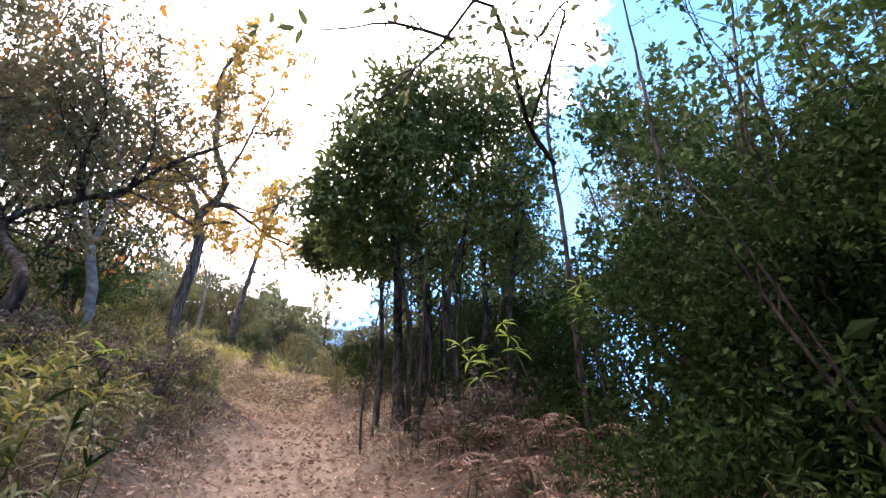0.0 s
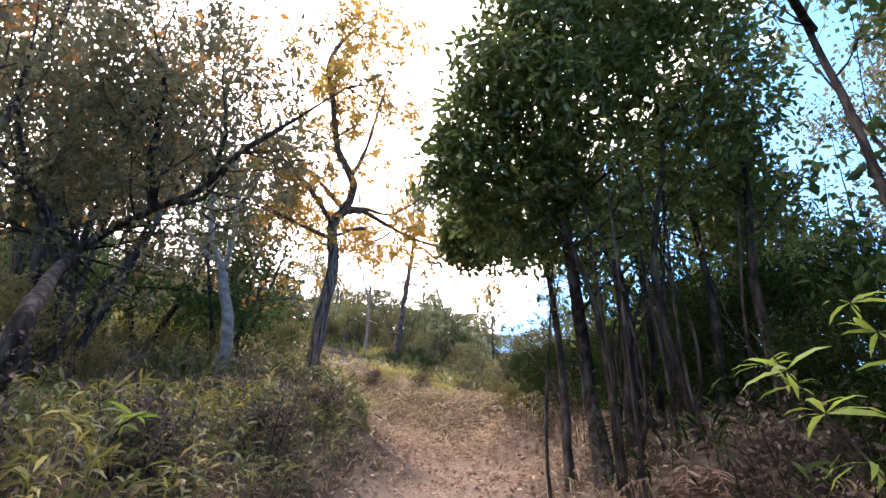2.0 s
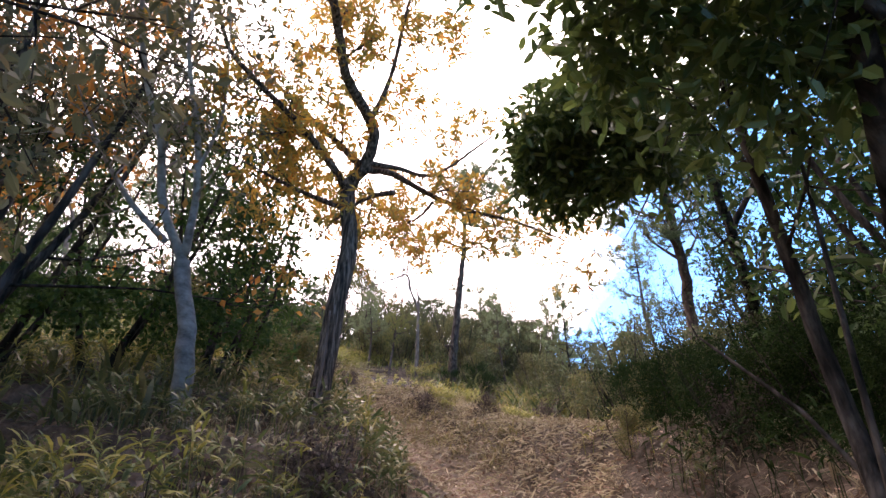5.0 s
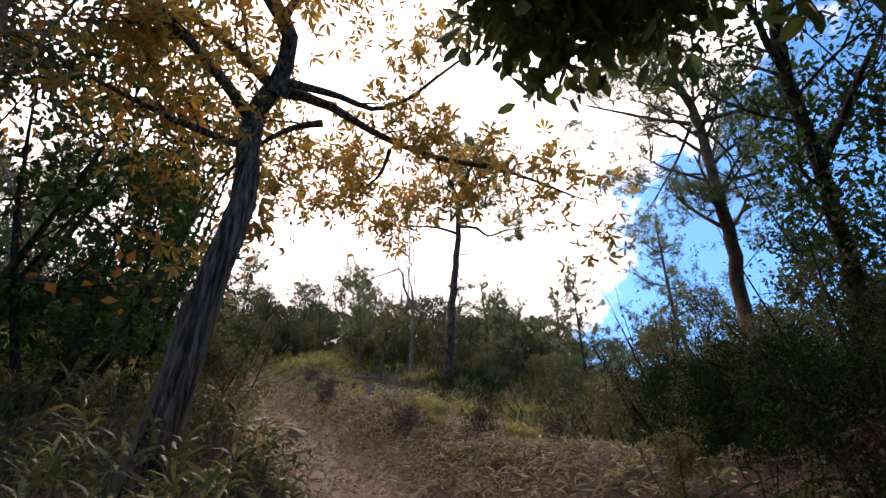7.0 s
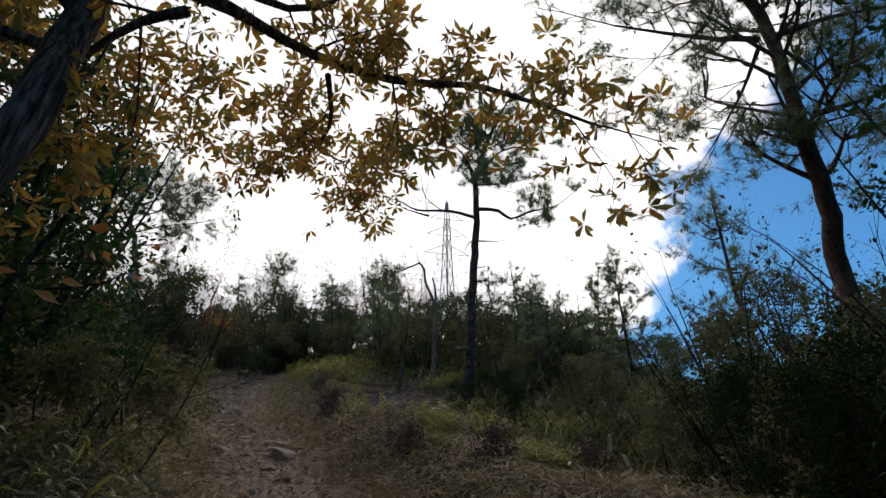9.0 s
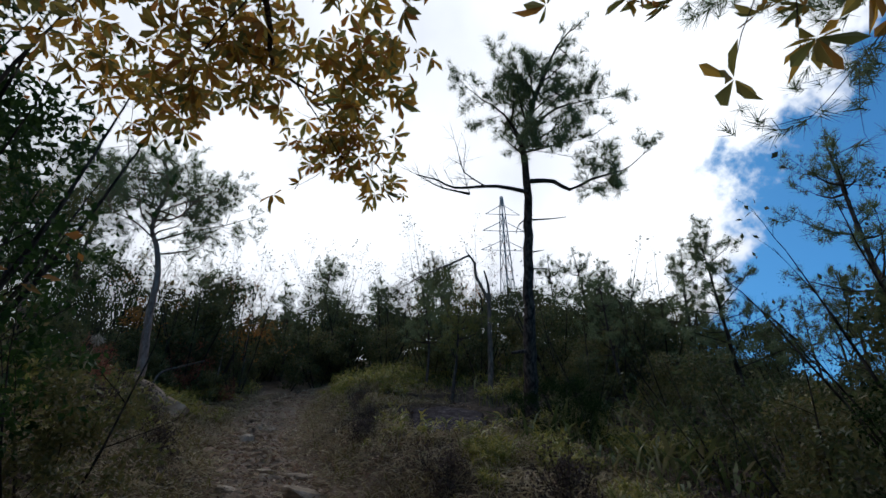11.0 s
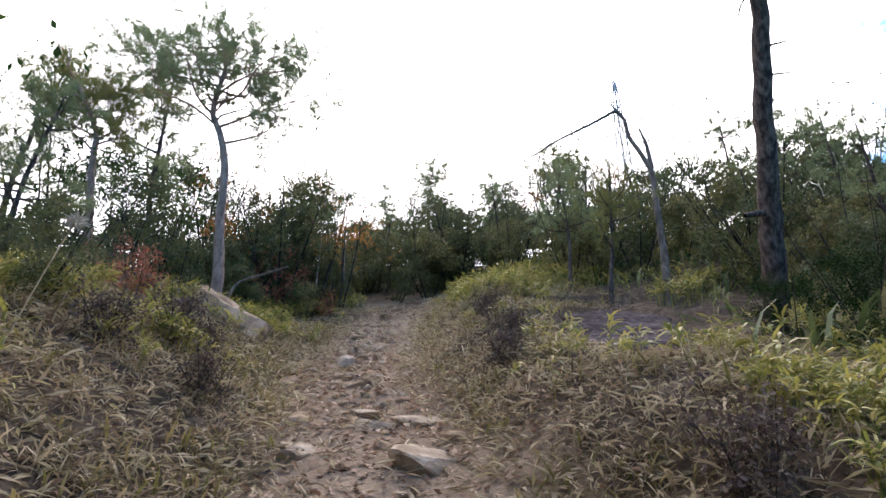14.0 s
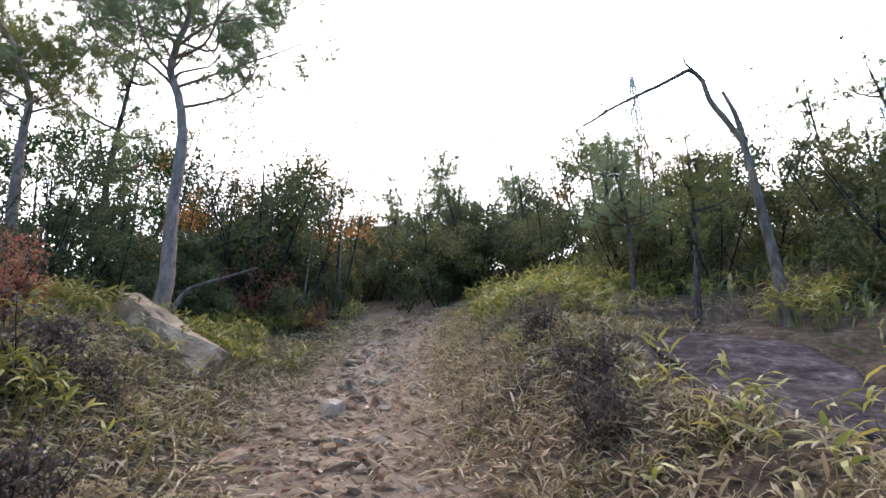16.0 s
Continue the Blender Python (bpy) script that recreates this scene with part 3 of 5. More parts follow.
# ---- the pale-barked tree beside it ----
rng = np.random.default_rng(12)
tree("pale_tree", "slender pale grey tree forking low, with dull green leaves", "tree", on_ground(-5.0, 7.2),
     [([on_ground(-5.0, 7.2, 0.1), (-4.89, 7.00, 4.33), (-5.05, 6.88, 5.11)], 0.085, 0.065, None),
      ([(-5.05, 6.88, 5.11), (-5.11, 6.60, 5.54), (-5.02, 6.32, 6.09), (-5.03, 5.99, 6.63), (-4.88, 5.59, 7.40), (-4.81, 5.22, 8.06)], 0.045, 0.012, 0.25),
      ([(-5.02, 6.87, 5.16), (-4.83, 6.68, 5.60), (-4.70, 6.44, 6.09), (-4.64, 6.11, 6.69), (-4.44, 5.85, 7.24)], 0.04, 0.012, 0.25),
      ([(-5.15, 6.75, 5.26), (-5.36, 6.51, 5.54), (-5.52, 6.22, 5.92), (-5.60, 5.89, 6.41)], 0.035, 0.01, 0.3),
      ([(-4.79, 6.60, 5.76), (-4.47, 6.46, 6.20), (-4.28, 6.21, 6.75)], 0.02, 0.008, 0.2)],
     BARK_PALE, LEAF_GUM, rng, twig=0.8, level=2, kids=4, gap=0.14, per=8, spread=0.08, size=0.065)

# ---- the dark leaning tree at the bank's foot ----
rng = np.random.default_rng(13)
tree("leaning_tree", "dark leaning tree with crooked limbs and thin greyish leaves", "tree", on_ground(-3.05, 3.3),
     [([on_ground(-3.05, 3.3, 0.1), (-2.97, 3.40, 2.63), (-2.79, 3.29, 2.91), (-3.93, 4.19, 3.90), (-3.33, 4.21, 4.16), (-2.98, 4.27, 4.30), (-2.68, 4.24, 4.54), (-2.37, 4.26, 4.72)], 0.056, 0.018, 0.5),
      ([(-4.04, 4.25, 3.74), (-4.18, 3.93, 4.25), (-4.24, 3.62, 4.79), (-4.05, 3.41, 5.26)], 0.045, 0.012, 0.2),
      ([(-3.33, 4.21, 4.16), (-3.30, 4.03, 4.49), (-3.13, 3.87, 4.87), (-3.13, 3.67, 5.22)], 0.04, 0.012, 0.2),
      ([(-3.16, 4.26, 4.20), (-3.12, 4.43, 4.35), (-2.94, 4.40, 4.52)], 0.025, 0.008, 0.3),
      ([(-3.93, 4.19, 3.90), (-3.96, 3.67, 4.19), (-4.22, 3.36, 4.41)], 0.03, 0.008, 0.2),
      ([(-2.98, 4.27, 4.30), (-2.77, 4.15, 4.64), (-2.73, 3.96, 4.98)], 0.025, 0.008, 0.2)],
     BARK_DARK, LEAF_GUM, rng, twig=0.7, level=2, kids=4, gap=0.1, per=7, spread=0.06, size=0.062, lobe_n=560, tv=OVAL_V, tf=OVAL_F,
     lobes=[((-3.54, 3.71, 4.91), 0.5), ((-4.00, 4.14, 4.51), 0.45), ((-3.40, 4.09, 4.96), 0.45), ((-2.76, 3.93, 5.00), 0.45), ((-3.25, 3.67, 5.16), 0.5), ((-3.68, 3.77, 4.83), 0.5), ((-4.15, 3.93, 4.37), 0.45), ((-3.65, 4.20, 4.49), 0.35), ((-3.77, 3.72, 5.10), 0.5)])

# ---- the evergreen clump on the other bank ----
rng = np.random.default_rng(14)
clump_stems = [([on_ground(-0.45, 5.75, 0.1), (-0.53, 6.28, 3.21), (-0.53, 5.90, 3.85), (-0.54, 5.55, 4.42), (-0.56, 5.17, 5.12), (-0.35, 4.79, 5.99)], 0.075, 0.02, 0.4)]
for bx, by, tx, ty, tz, r in [(-0.25, 5.95, -0.2, 6.0, 6.9, 0.065), (-0.05, 6.1, 0.12, 6.25, 6.4, 0.04), (-0.75, 6.2, -0.85, 6.4, 5.9, 0.045), (0.15, 5.7, 0.35, 5.6, 5.9, 0.035), (-0.35, 5.5, -0.5, 5.4, 5.9, 0.03), (0.4, 6.3, 0.6, 6.5, 5.9, 0.05), (0.75, 5.9, 0.85, 6.0, 6.2, 0.055)]:
    g = np.array(on_ground(bx, by, 0.1))
    t = np.array((tx, ty, tz))
    m1, m2 = g + (t - g) * 0.33 + rng.normal(size=3) * 0.07, g + (t - g) * 0.68 + rng.normal(size=3) * 0.09
    clump_stems.append(([g, m1, m2, t], r, 0.014, 0.42))
tree("evergreen_clump", "many-stemmed evergreen tree with dense dark glossy leaves by the trail", "tree", on_ground(-0.3, 5.9), clump_stems, BARK_DARK, LEAF_CLUMP, rng,
     twig=0.7, level=2, kids=4, gap=0.25, per=5, spread=0.06, size=0.082, droop=0.35, lift=0.0, lobe_n=1150, tv=OVAL_V, tf=OVAL_F,
     lobes=[((-1.18, 5.43, 4.52), 0.36), ((-1.32, 5.07, 4.70), 0.32), ((-0.87, 5.03, 5.36), 0.5), ((-0.43, 4.84, 5.86), 0.5), ((0.21, 4.78, 6.21), 0.6), ((-0.22, 5.24, 5.22), 0.6), ((-0.72, 5.72, 4.37), 0.4),
            ((0.39, 5.37, 5.83), 0.6), ((0.30, 5.82, 5.00), 0.6), ((0.95, 5.31, 6.15), 0.5), ((0.86, 5.90, 5.27), 0.6), ((-0.04, 6.10, 4.57), 0.5), ((0.87, 6.37, 4.63), 0.5),
            ((0.59, 5.92, 5.15), 0.6), ((0.97, 6.52, 4.75), 0.6), ((0.81, 5.47, 5.44), 0.6), ((0.04, 5.19, 5.45), 0.5), ((-0.50, 4.78, 5.94), 0.5), ((0.02, 5.17, 5.92), 0.5), ((-0.86, 4.93, 5.49), 0.45), ((0.53, 5.03, 5.99), 0.5), ((-1.08, 4.96, 5.10), 0.4), ((-0.37, 4.90, 5.15), 0.5), ((-0.8, 5.3, 4.85), 0.4), ((-0.5, 5.5, 4.65), 0.4), ((-1.78, 6.96, 5.02), 0.3), ((-1.45, 6.91, 4.94), 0.32), ((-1.16, 6.89, 5.01), 0.35), ((-1.69, 6.72, 5.26), 0.3), ((-1.32, 6.77, 5.26), 0.35)])
# bare suckers between the stems
for i in range(16):
    a, b = rng.normal(-0.2, 0.4), rng.normal(5.9, 0.35)
    w = Wood()
    g = np.array(on_ground(a, b, 0.05))
    pts = smooth_line([g, g + (rng.normal() * 0.08, rng.normal() * 0.08, 0.7), g + (rng.normal() * 0.2, rng.normal() * 0.2, rng.uniform(1.3, 2.4))], 0.2)
    w.tube(pts - g, np.linspace(0.016, 0.006, len(pts)), 5)
    ob = new("sapling_stem", mesh_of("sapling_stem", np.concatenate(w.v), np.concatenate(w.f), BARK_DARK))
    ob.location = g
    tagged(ob, "thin bare dark sapling stem among the evergreen trunks", "sapling", "saplings under the evergreen")


rng = np.random.default_rng(24)
tree("dark_tree", "dark-barked leaning tree beside the trail with evergreen leaves", "tree", on_ground(-0.55, 9.7),
     [([on_ground(-0.55, 9.7, 0.1), (-0.51, 11.00, 4.52), (-0.45, 10.48, 5.37), (-0.51, 9.95, 5.95), (-0.60, 9.45, 6.45), (-0.59, 9.02, 6.93), (-0.52, 8.66, 7.35)], 0.11, 0.03, 0.55),
      ([(-0.51, 9.95, 5.95), (-0.08, 9.88, 6.58), (0.35, 9.72, 7.17)], 0.045, 0.012, 0.3),
      ([(-0.60, 9.45, 6.45), (-0.77, 8.94, 6.73), (-0.81, 8.60, 7.02)], 0.035, 0.012, 0.3)],
     BARK_DARK, LEAF_EVER, rng, twig=0.8, gap=0.14, per=6, spread=0.08, size=0.07, tv=SMALL_V, tf=SMALL_F)


# ---- pines ----
def pine(name, label, base, stems, bark, needles, rng, **kw):
    opts = dict(twig=0.8, level=2, kids=4, gap=0.3, per=2, spread=0.03, size=0.13, tv=NEEDLE_V, tf=NEEDLE_F, lift=0.25, droop=-0.5, flat=0.0, leafpart="needles")
    opts.update(kw)
    return tree(name, label, "pine tree", base, stems, bark, needles, rng, **opts)


def crown_limbs(rng, trunk, ends, r=0.03, drop=0.55, frm=0.35):
    """Crooked limbs that leave the trunk below each end and turn upwards to it."""
    line = smooth_line(trunk, 0.08)
    out = []
    for e in ends:
        e = np.array(e, float)
        low = np.clip(e[2] - drop, line[len(line) // 2][2], line[-3][2])
        p = line[np.abs(line[:, 2] - low).argmin()]
        m1 = p + (e - p) * 0.4 + rng.normal(size=3) * 0.09 - (0, 0, 0.06)
        m2 = p + (e - p) * 0.75 + rng.normal(size=3) * 0.08 - (0, 0, 0.05)
        out.append(([p, m1, m2, e], r, 0.008, frm))
    return out


rng = np.random.default_rng(15)
pine("pine_tree", "tall thin pine with bare lower trunk, stubs and a flat crown", on_ground(-6.5, 15.78),
     [([on_ground(-6.5, 15.78, 0.1), (-6.44, 15.70, 6.40), (-6.32, 15.57, 6.83), (-5.98, 15.15, 8.18), (-5.63, 14.75, 9.35), (-5.49, 14.49, 9.94), (-5.41, 14.34, 10.00), (-5.02, 14.19, 10.65), (-4.72, 14.13, 11.06)], 0.115, 0.03, 0.74),
      ([(-5.50, 14.63, 9.52), (-5.23, 14.86, 9.52), (-5.02, 14.90, 9.29), (-4.71, 14.96, 9.36), (-4.32, 15.20, 9.48)], 0.04, 0.012, 0.6),
      ([(-5.59, 14.66, 9.38), (-5.92, 14.33, 9.45), (-6.41, 13.94, 9.43), (-6.55, 13.75, 9.52), (-6.77, 13.51, 9.59)], 0.035, 0.01, None),
      ([(-5.41, 14.34, 10.00), (-5.48, 14.00, 10.37), (-5.68, 13.69, 10.58)], 0.035, 0.01, 0.4),
      ([(-5.26, 14.35, 10.17), (-4.97, 14.66, 10.67), (-4.48, 14.97, 10.81)], 0.035, 0.01, 0.4),
      ([(-5.02, 14.19, 10.65), (-5.29, 14.02, 11.17)], 0.025, 0.01, 0.3),
      ([(-5.42, 14.42, 9.90), (-4.99, 14.13, 9.55), (-4.62, 14.18, 9.50)], 0.025, 0.01, 0.4),
      ([(-5.66, 14.87, 9.02), (-5.47, 15.02, 9.03), (-5.26, 15.18, 9.06)], 0.016, 0.005, None),
      ([(-5.64, 14.84, 9.08), (-5.82, 14.77, 8.97), (-5.91, 14.79, 8.84)], 0.014, 0.005, None),
      ([(-5.82, 15.05, 8.60), (-5.66, 15.16, 8.63)], 0.014, 0.004, None),
      ([(-5.90, 15.14, 8.39), (-5.70, 15.30, 8.39)], 0.012, 0.004, None),
      ([(-6.24, 15.40, 7.26), (-6.29, 15.06, 7.15)], 0.032, 0.02, None)],
     BARK_PINE, NEEDLE, rng, twig=0.62, gap=0.075, kids=5, per=2, spread=0.02, size=0.15, wander=0.45, lift=0.3)
# the bare twigs of its dead limb
rng = np.random.default_rng(16)
tree("dead_pine_limb", "bare grey forked twigs of the pine's dead limb", "branch", (-6.53, 13.84, 9.42), [([(-6.26, 14.14, 9.36), (-6.53, 13.84, 9.42), (-6.68, 13.65, 9.52)], 0.016, 0.008, 0.1),
      ([(-6.04, 14.23, 9.45), (-6.21, 13.95, 9.62), (-6.20, 13.81, 9.83)], 0.012, 0.006, 0.2)], BARK_PINE, None, rng, twig=0.55, level=2, kids=5, gap=0.12, lift=0.2)

rng = np.random.default_rng(17)
FLAT_TRUNK = [on_ground(-12.72, 12.78, 0.1), (-12.72, 12.78, 7.71), (-12.79, 12.7, 8.63), (-12.84, 12.64, 9.61), (-12.95, 12.51, 10.23), (-13.06, 12.37, 10.58), (-13.05, 12.38, 10.99), (-13.02, 12.42, 11.59), (-13.11, 12.31, 12.16)]
pine("flat_topped_pine", "slender pale-barked pine leaning over the brush with an open grey-green crown", on_ground(-12.72, 12.78),
     [(FLAT_TRUNK, 0.1, 0.03, 0.72)] + crown_limbs(rng, FLAT_TRUNK, [(-14.9, 10.88, 12.35), (-14.52, 11.35, 12.62), (-13.49, 11.88, 12.48), (-12.5, 12.51, 12.06), (-11.75, 12.97, 11.35), (-11.82, 13.59, 10.9), (-12.19, 13.21, 10.6),
                                                                    (-12.94, 11.36, 10.9), (-12.62, 11.76, 11.1), (-13.57, 13.0, 12.06), (-12.97, 12.87, 11.0), (-13.2, 11.9, 11.7), (-12.3, 12.8, 11.6), (-14.2, 11.9, 11.9), (-12.0, 13.3, 11.5), (-13.9, 11.3, 11.6)], 0.023),
     BARK_LPINE, NEEDLE, rng, twig=0.6, gap=0.085, kids=5, per=1, spread=0.02, size=0.15, wander=0.45, lift=0.3)

rng = np.random.default_rng(27)
YELLOW_TRUNK = [on_ground(-15.05, 11.35, 0.1), (-15.07, 11.32, 8.26), (-15.18, 11.19, 9.19), (-15.28, 11.06, 10.1), (-15.34, 10.98, 10.8), (-15.63, 10.63, 11.66), (-15.84, 10.37, 12.14)]
pine("yellow_topped_pine", "crooked pine with clumps of green and rusty yellow needles", on_ground(-15.05, 11.35),
     [(YELLOW_TRUNK, 0.1, 0.03, 0.8)] + crown_limbs(rng, YELLOW_TRUNK, [(-16.09, 9.92, 11.93), (-16.4, 10.1, 12.5), (-16.2, 10.56, 12.6), (-15.8, 10.91, 12.2), (-14.86, 11.34, 11.7), (-14.67, 11.8, 11.76), (-16.06, 10.49, 11.55), (-14.46, 11.09, 10.8),
                                                                       (-15.77, 10.59, 10.9), (-15.7, 10.04, 11.22), (-15.3, 11.42, 11.1)], 0.023),
     BARK_LPINE, NEEDLE_YELLOW, rng, twig=0.5, gap=0.075, kids=5, per=1, spread=0.02, size=0.16, wander=0.45, lift=0.3)

rng = np.random.default_rng(18)
pine("red_pine", "leaning red-barked pine with sparse needles against the sky", on_ground(-0.9, 11.9),
     [([on_ground(-0.9, 11.9, 0.1), (-1.05, 12.80, 5.94), (-1.00, 12.34, 6.69), (-1.01, 11.93, 7.33), (-1.02, 11.51, 7.97), (-1.13, 11.23, 8.32), (-1.26, 10.97, 8.64), (-1.23, 11.03, 8.57), (-1.27, 10.75, 8.98)], 0.13, 0.03, 0.5),
      ([(-0.84, 12.03, 7.35), (-0.53, 12.17, 7.44), (-0.15, 12.31, 7.56)], 0.03, 0.01, 0.2),
      ([(-1.11, 11.49, 7.90), (-1.58, 11.35, 8.09), (-2.16, 10.93, 8.18)], 0.03, 0.01, 0.2),
      ([(-1.13, 11.51, 7.86), (-1.39, 11.61, 7.48), (-1.71, 11.66, 7.10)], 0.022, 0.006, 0.3),
      ([(-0.93, 11.57, 7.95), (-0.54, 11.73, 8.07), (-0.06, 11.97, 8.16)], 0.03, 0.01, 0.2),
      ([(-0.95, 11.65, 7.82), (-0.77, 11.90, 7.61), (-0.69, 12.15, 7.31)], 0.02, 0.006, 0.3),
      ([(-1.17, 11.28, 8.22), (-0.92, 11.19, 8.57), (-0.83, 10.97, 8.98)], 0.025, 0.01, 0.2)],
     BARK_REDPINE, NEEDLE, rng, twig=0.85, gap=0.09, kids=5, per=2, spread=0.04, size=0.13, wander=0.4)

rng = np.random.default_rng(19)
tree("bent_dead_tree", "dead grey tree whose broken top bends over and hangs", "dead tree", on_ground(-8.2, 17.27),
     [([on_ground(-8.2, 17.27, 0.1), (-8.22, 17.32, 7.25), (-8.26, 17.45, 7.87), (-8.32, 17.58, 8.64), (-8.4, 17.7, 9.47), (-8.53, 17.64, 9.88), (-8.63, 17.59, 10.16), (-8.68, 17.63, 10.5), (-8.78, 17.55, 10.69), (-8.88, 17.4, 10.58), (-9.12, 17.04, 10.31), (-9.36, 16.69, 10.05), (-9.6, 16.3, 9.7)], 0.066, 0.012, 0.84),
      ([(-8.39, 17.72, 9.52), (-8.44, 17.78, 9.95), (-8.52, 17.77, 10.31)], 0.045, 0.018, None),
      ([(-8.74, 17.58, 10.66), (-8.8, 17.5, 10.79), (-8.78, 17.46, 10.91)], 0.02, 0.005, None)],
     DEADWOOD, None, rng, twig=0.5, level=2, kids=4, gap=0.12)


# ---- shrubs and trees that repeat: built once, then copied ----
def bush(name, label, leaf, bark, rng, tall=1.0, stems=6, size=0.05, per=4, kids=4, gap=0.18, twig=0.5, lean=0.5, group="", tv=LEAF_V, tf=LEAF_F, category="shrub", spread=0.05, r=0.016, frm=0.25, level=2, fill=10, low=0.05, lobe_n=155):
    st = []
    for i in range(stems):
        a = rng.uniform(0, 6.28)
        o = np.array([math.cos(a), math.sin(a), 0])
        h = tall * rng.uniform(0.7, 1.05)
        st.append(([o * 0.05 - (0, 0, 0.12), o * lean * 0.35 * h + (0, 0, 0.45 * h), o * lean * 0.6 * h + rng.normal(size=3) * 0.05 + (0, 0, h)], r, 0.006, frm))
    lobes = []
    for i in range(fill):
        a, q = rng.uniform(0, 6.28), rng.uniform(0, 1) ** 0.6
        h = rng.uniform(low, 0.92)
        w = lean * tall * 0.62 * (1 - 0.5 * h)
        lobes.append((np.array((math.cos(a) * q * w, math.sin(a) * q * w, h * tall)), np.array((1, 1, 0.75)) * rng.uniform(0.13, 0.2) * tall ** 0.75))
    return tree(name, label, category, (0, 0, 0), st, bark, leaf, rng, lobes=lobes, lobe_n=lobe_n, twig=twig * tall ** 0.5, level=level, kids=kids, gap=gap * tall ** 0.5, per=per, spread=spread, size=size, tv=tv, tf=tf, group=group)


def place(proto, x, y, s=1.0, turn=0.0, sz=None, sink=0.03):
    return copy_thing(proto, Matrix.Translation(on_ground(x, y, sink)) @ Matrix.Rotation(turn, 4, "Z") @ Matrix.Diagonal((s, s, sz or s, 1)))


rng = np.random.default_rng(21)
OLIVE = bush("olive_shrub", "rounded olive-green shrub on the hillside", LEAF_SHRUB, BARK_DARK, rng, 1.5, 4, 0.062, 1, lean=0.95, fill=20, lobe_n=195, kids=2, gap=0.5, tv=SMALL_V, tf=SMALL_F, group="hillside shrubs")
DARKB = bush("dark_shrub", "dense dark green shrub on the hillside", LEAF_MIXED, BARK_DARK, rng, 1.8, 4, 0.064, 1, lean=0.9, fill=22, lobe_n=210, kids=2, gap=0.5, tv=SMALL_V, tf=SMALL_F, group="hillside shrubs")
SMALLT = bush("young_tree", "young broadleaf tree with thin stems and open crown", LEAF_MIXED, BARK_DARK, rng, 3.2, 4, 0.062, 2, lean=0.42, twig=0.5, r=0.03, frm=0.3, gap=0.3, fill=26, low=0.25, lobe_n=230, tv=SMALL_V, tf=SMALL_F, group="young trees on the slope", category="tree")
EVERT = bush("evergreen_tree", "dense dark evergreen tree in the wood", LEAF_EVER, BARK_DARK, rng, 4.6, 4, 0.1, 2, lean=0.5, twig=0.7, r=0.05, frm=0.3, kids=2, gap=0.6, fill=28, low=0.1, lobe_n=170, tv=SMALL_V, tf=SMALL_F, group="evergreens in the wood", category="tree")
AUTUMN = bush("autumn_tree", "young tree with thinning orange-brown leaves", LEAF_ORANGE, BARK_DARK, rng, 3.0, 4, 0.06, 3, lean=0.35, twig=0.6, r=0.028, frm=0.3, gap=0.3, fill=6, low=0.4, lobe_n=120, tv=SMALL_V, tf=SMALL_F, group="autumn trees on the slope", category="tree")
GREYT = bush("grey_leaved_tree", "tall thin tree with greyish-green autumn leaves", LEAF_GUM, BARK_DARK, rng, 5.6, 4, 0.075, 4, lean=0.5, twig=0.8, r=0.06, frm=0.3, gap=0.45, kids=3, fill=24, low=0.4, lobe_n=260, tv=SMALL_V, tf=SMALL_F, group="grey trees in the wood", category="tree")
THICK = bush("thicket_shrub", "dense fine-leaved evergreen shrub with deep shade put into its leaf colour", LEAF_SHADED, BARK_DARK, rng, 1.8, 3, 0.043, 1, lean=0.8, fill=28, kids=2, gap=0.5, lobe_n=310, tv=SMALL_V, tf=SMALL_F, group="thicket shrubs")
REDB = bush("red_shrub", "low shrub with rust-red leaves", LEAF_RED, BARK_DARK, rng, 0.8, 6, 0.045, 4, lean=0.7, gap=0.12, twig=0.35, r=0.008, fill=8, lobe_n=150, tv=SMALL_V, tf=SMALL_F)

DRYB = bush("withered_shrub", "low tangled shrub with dead purple-brown leaves", LEAF_DEAD, BARK_DARK, rng, 0.7, 6, 0.07, 2, lean=1.0, gap=0.14, kids=3, twig=0.3, r=0.006, fill=9, lobe_n=90, tv=SMALL_V, tf=SMALL_F, group="withered shrubs")


def small_pine(name, label, rng, needles, tall=4.0, group=""):
    b = np.zeros(3)
    top = np.array([rng.normal() * 0.3, rng.normal() * 0.3, tall])
    mid = top * 0.5 + (rng.normal() * 0.12, rng.normal() * 0.12, 0)
    st = [([b - (0, 0, 0.15), mid, top], 0.07, 0.02, 0.6)]
    for i in range(11):
        u = rng.uniform(0.42, 0.97)
        p = b + (mid - b) * u * 2 if u < 0.5 else mid + (top - mid) * (u - 0.5) * 2
        a = i * 2.4 + rng.uniform(-0.4, 0.4)
        o = np.array([math.cos(a), math.sin(a), 0.15])
        L = rng.uniform(0.5, 1.1) * (1.35 - u)
        st.append(([p, p + o * L * 0.6, p + o * L * 1.15 + (0, 0, 0.15)], 0.025, 0.008, 0.35))
    return pine(name, label, (0, 0, 0), st, BARK_PINE, needles, rng, twig=0.45, gap=0.17, per=2, kids=4, spread=0.03, size=0.17, group=group, wander=0.4, lift=0.3, tv=TUFT_V, tf=TUFT_F)


PINE_A = small_pine("hill_pine", "open-crowned pine on the hillside", rng, NEEDLE, 4.2, "hillside pines")
PINE_B = small_pine("yellowing_pine", "pine with yellowing needles on the hillside", rng, NEEDLE_YELLOW, 3.4, "hillside pines")


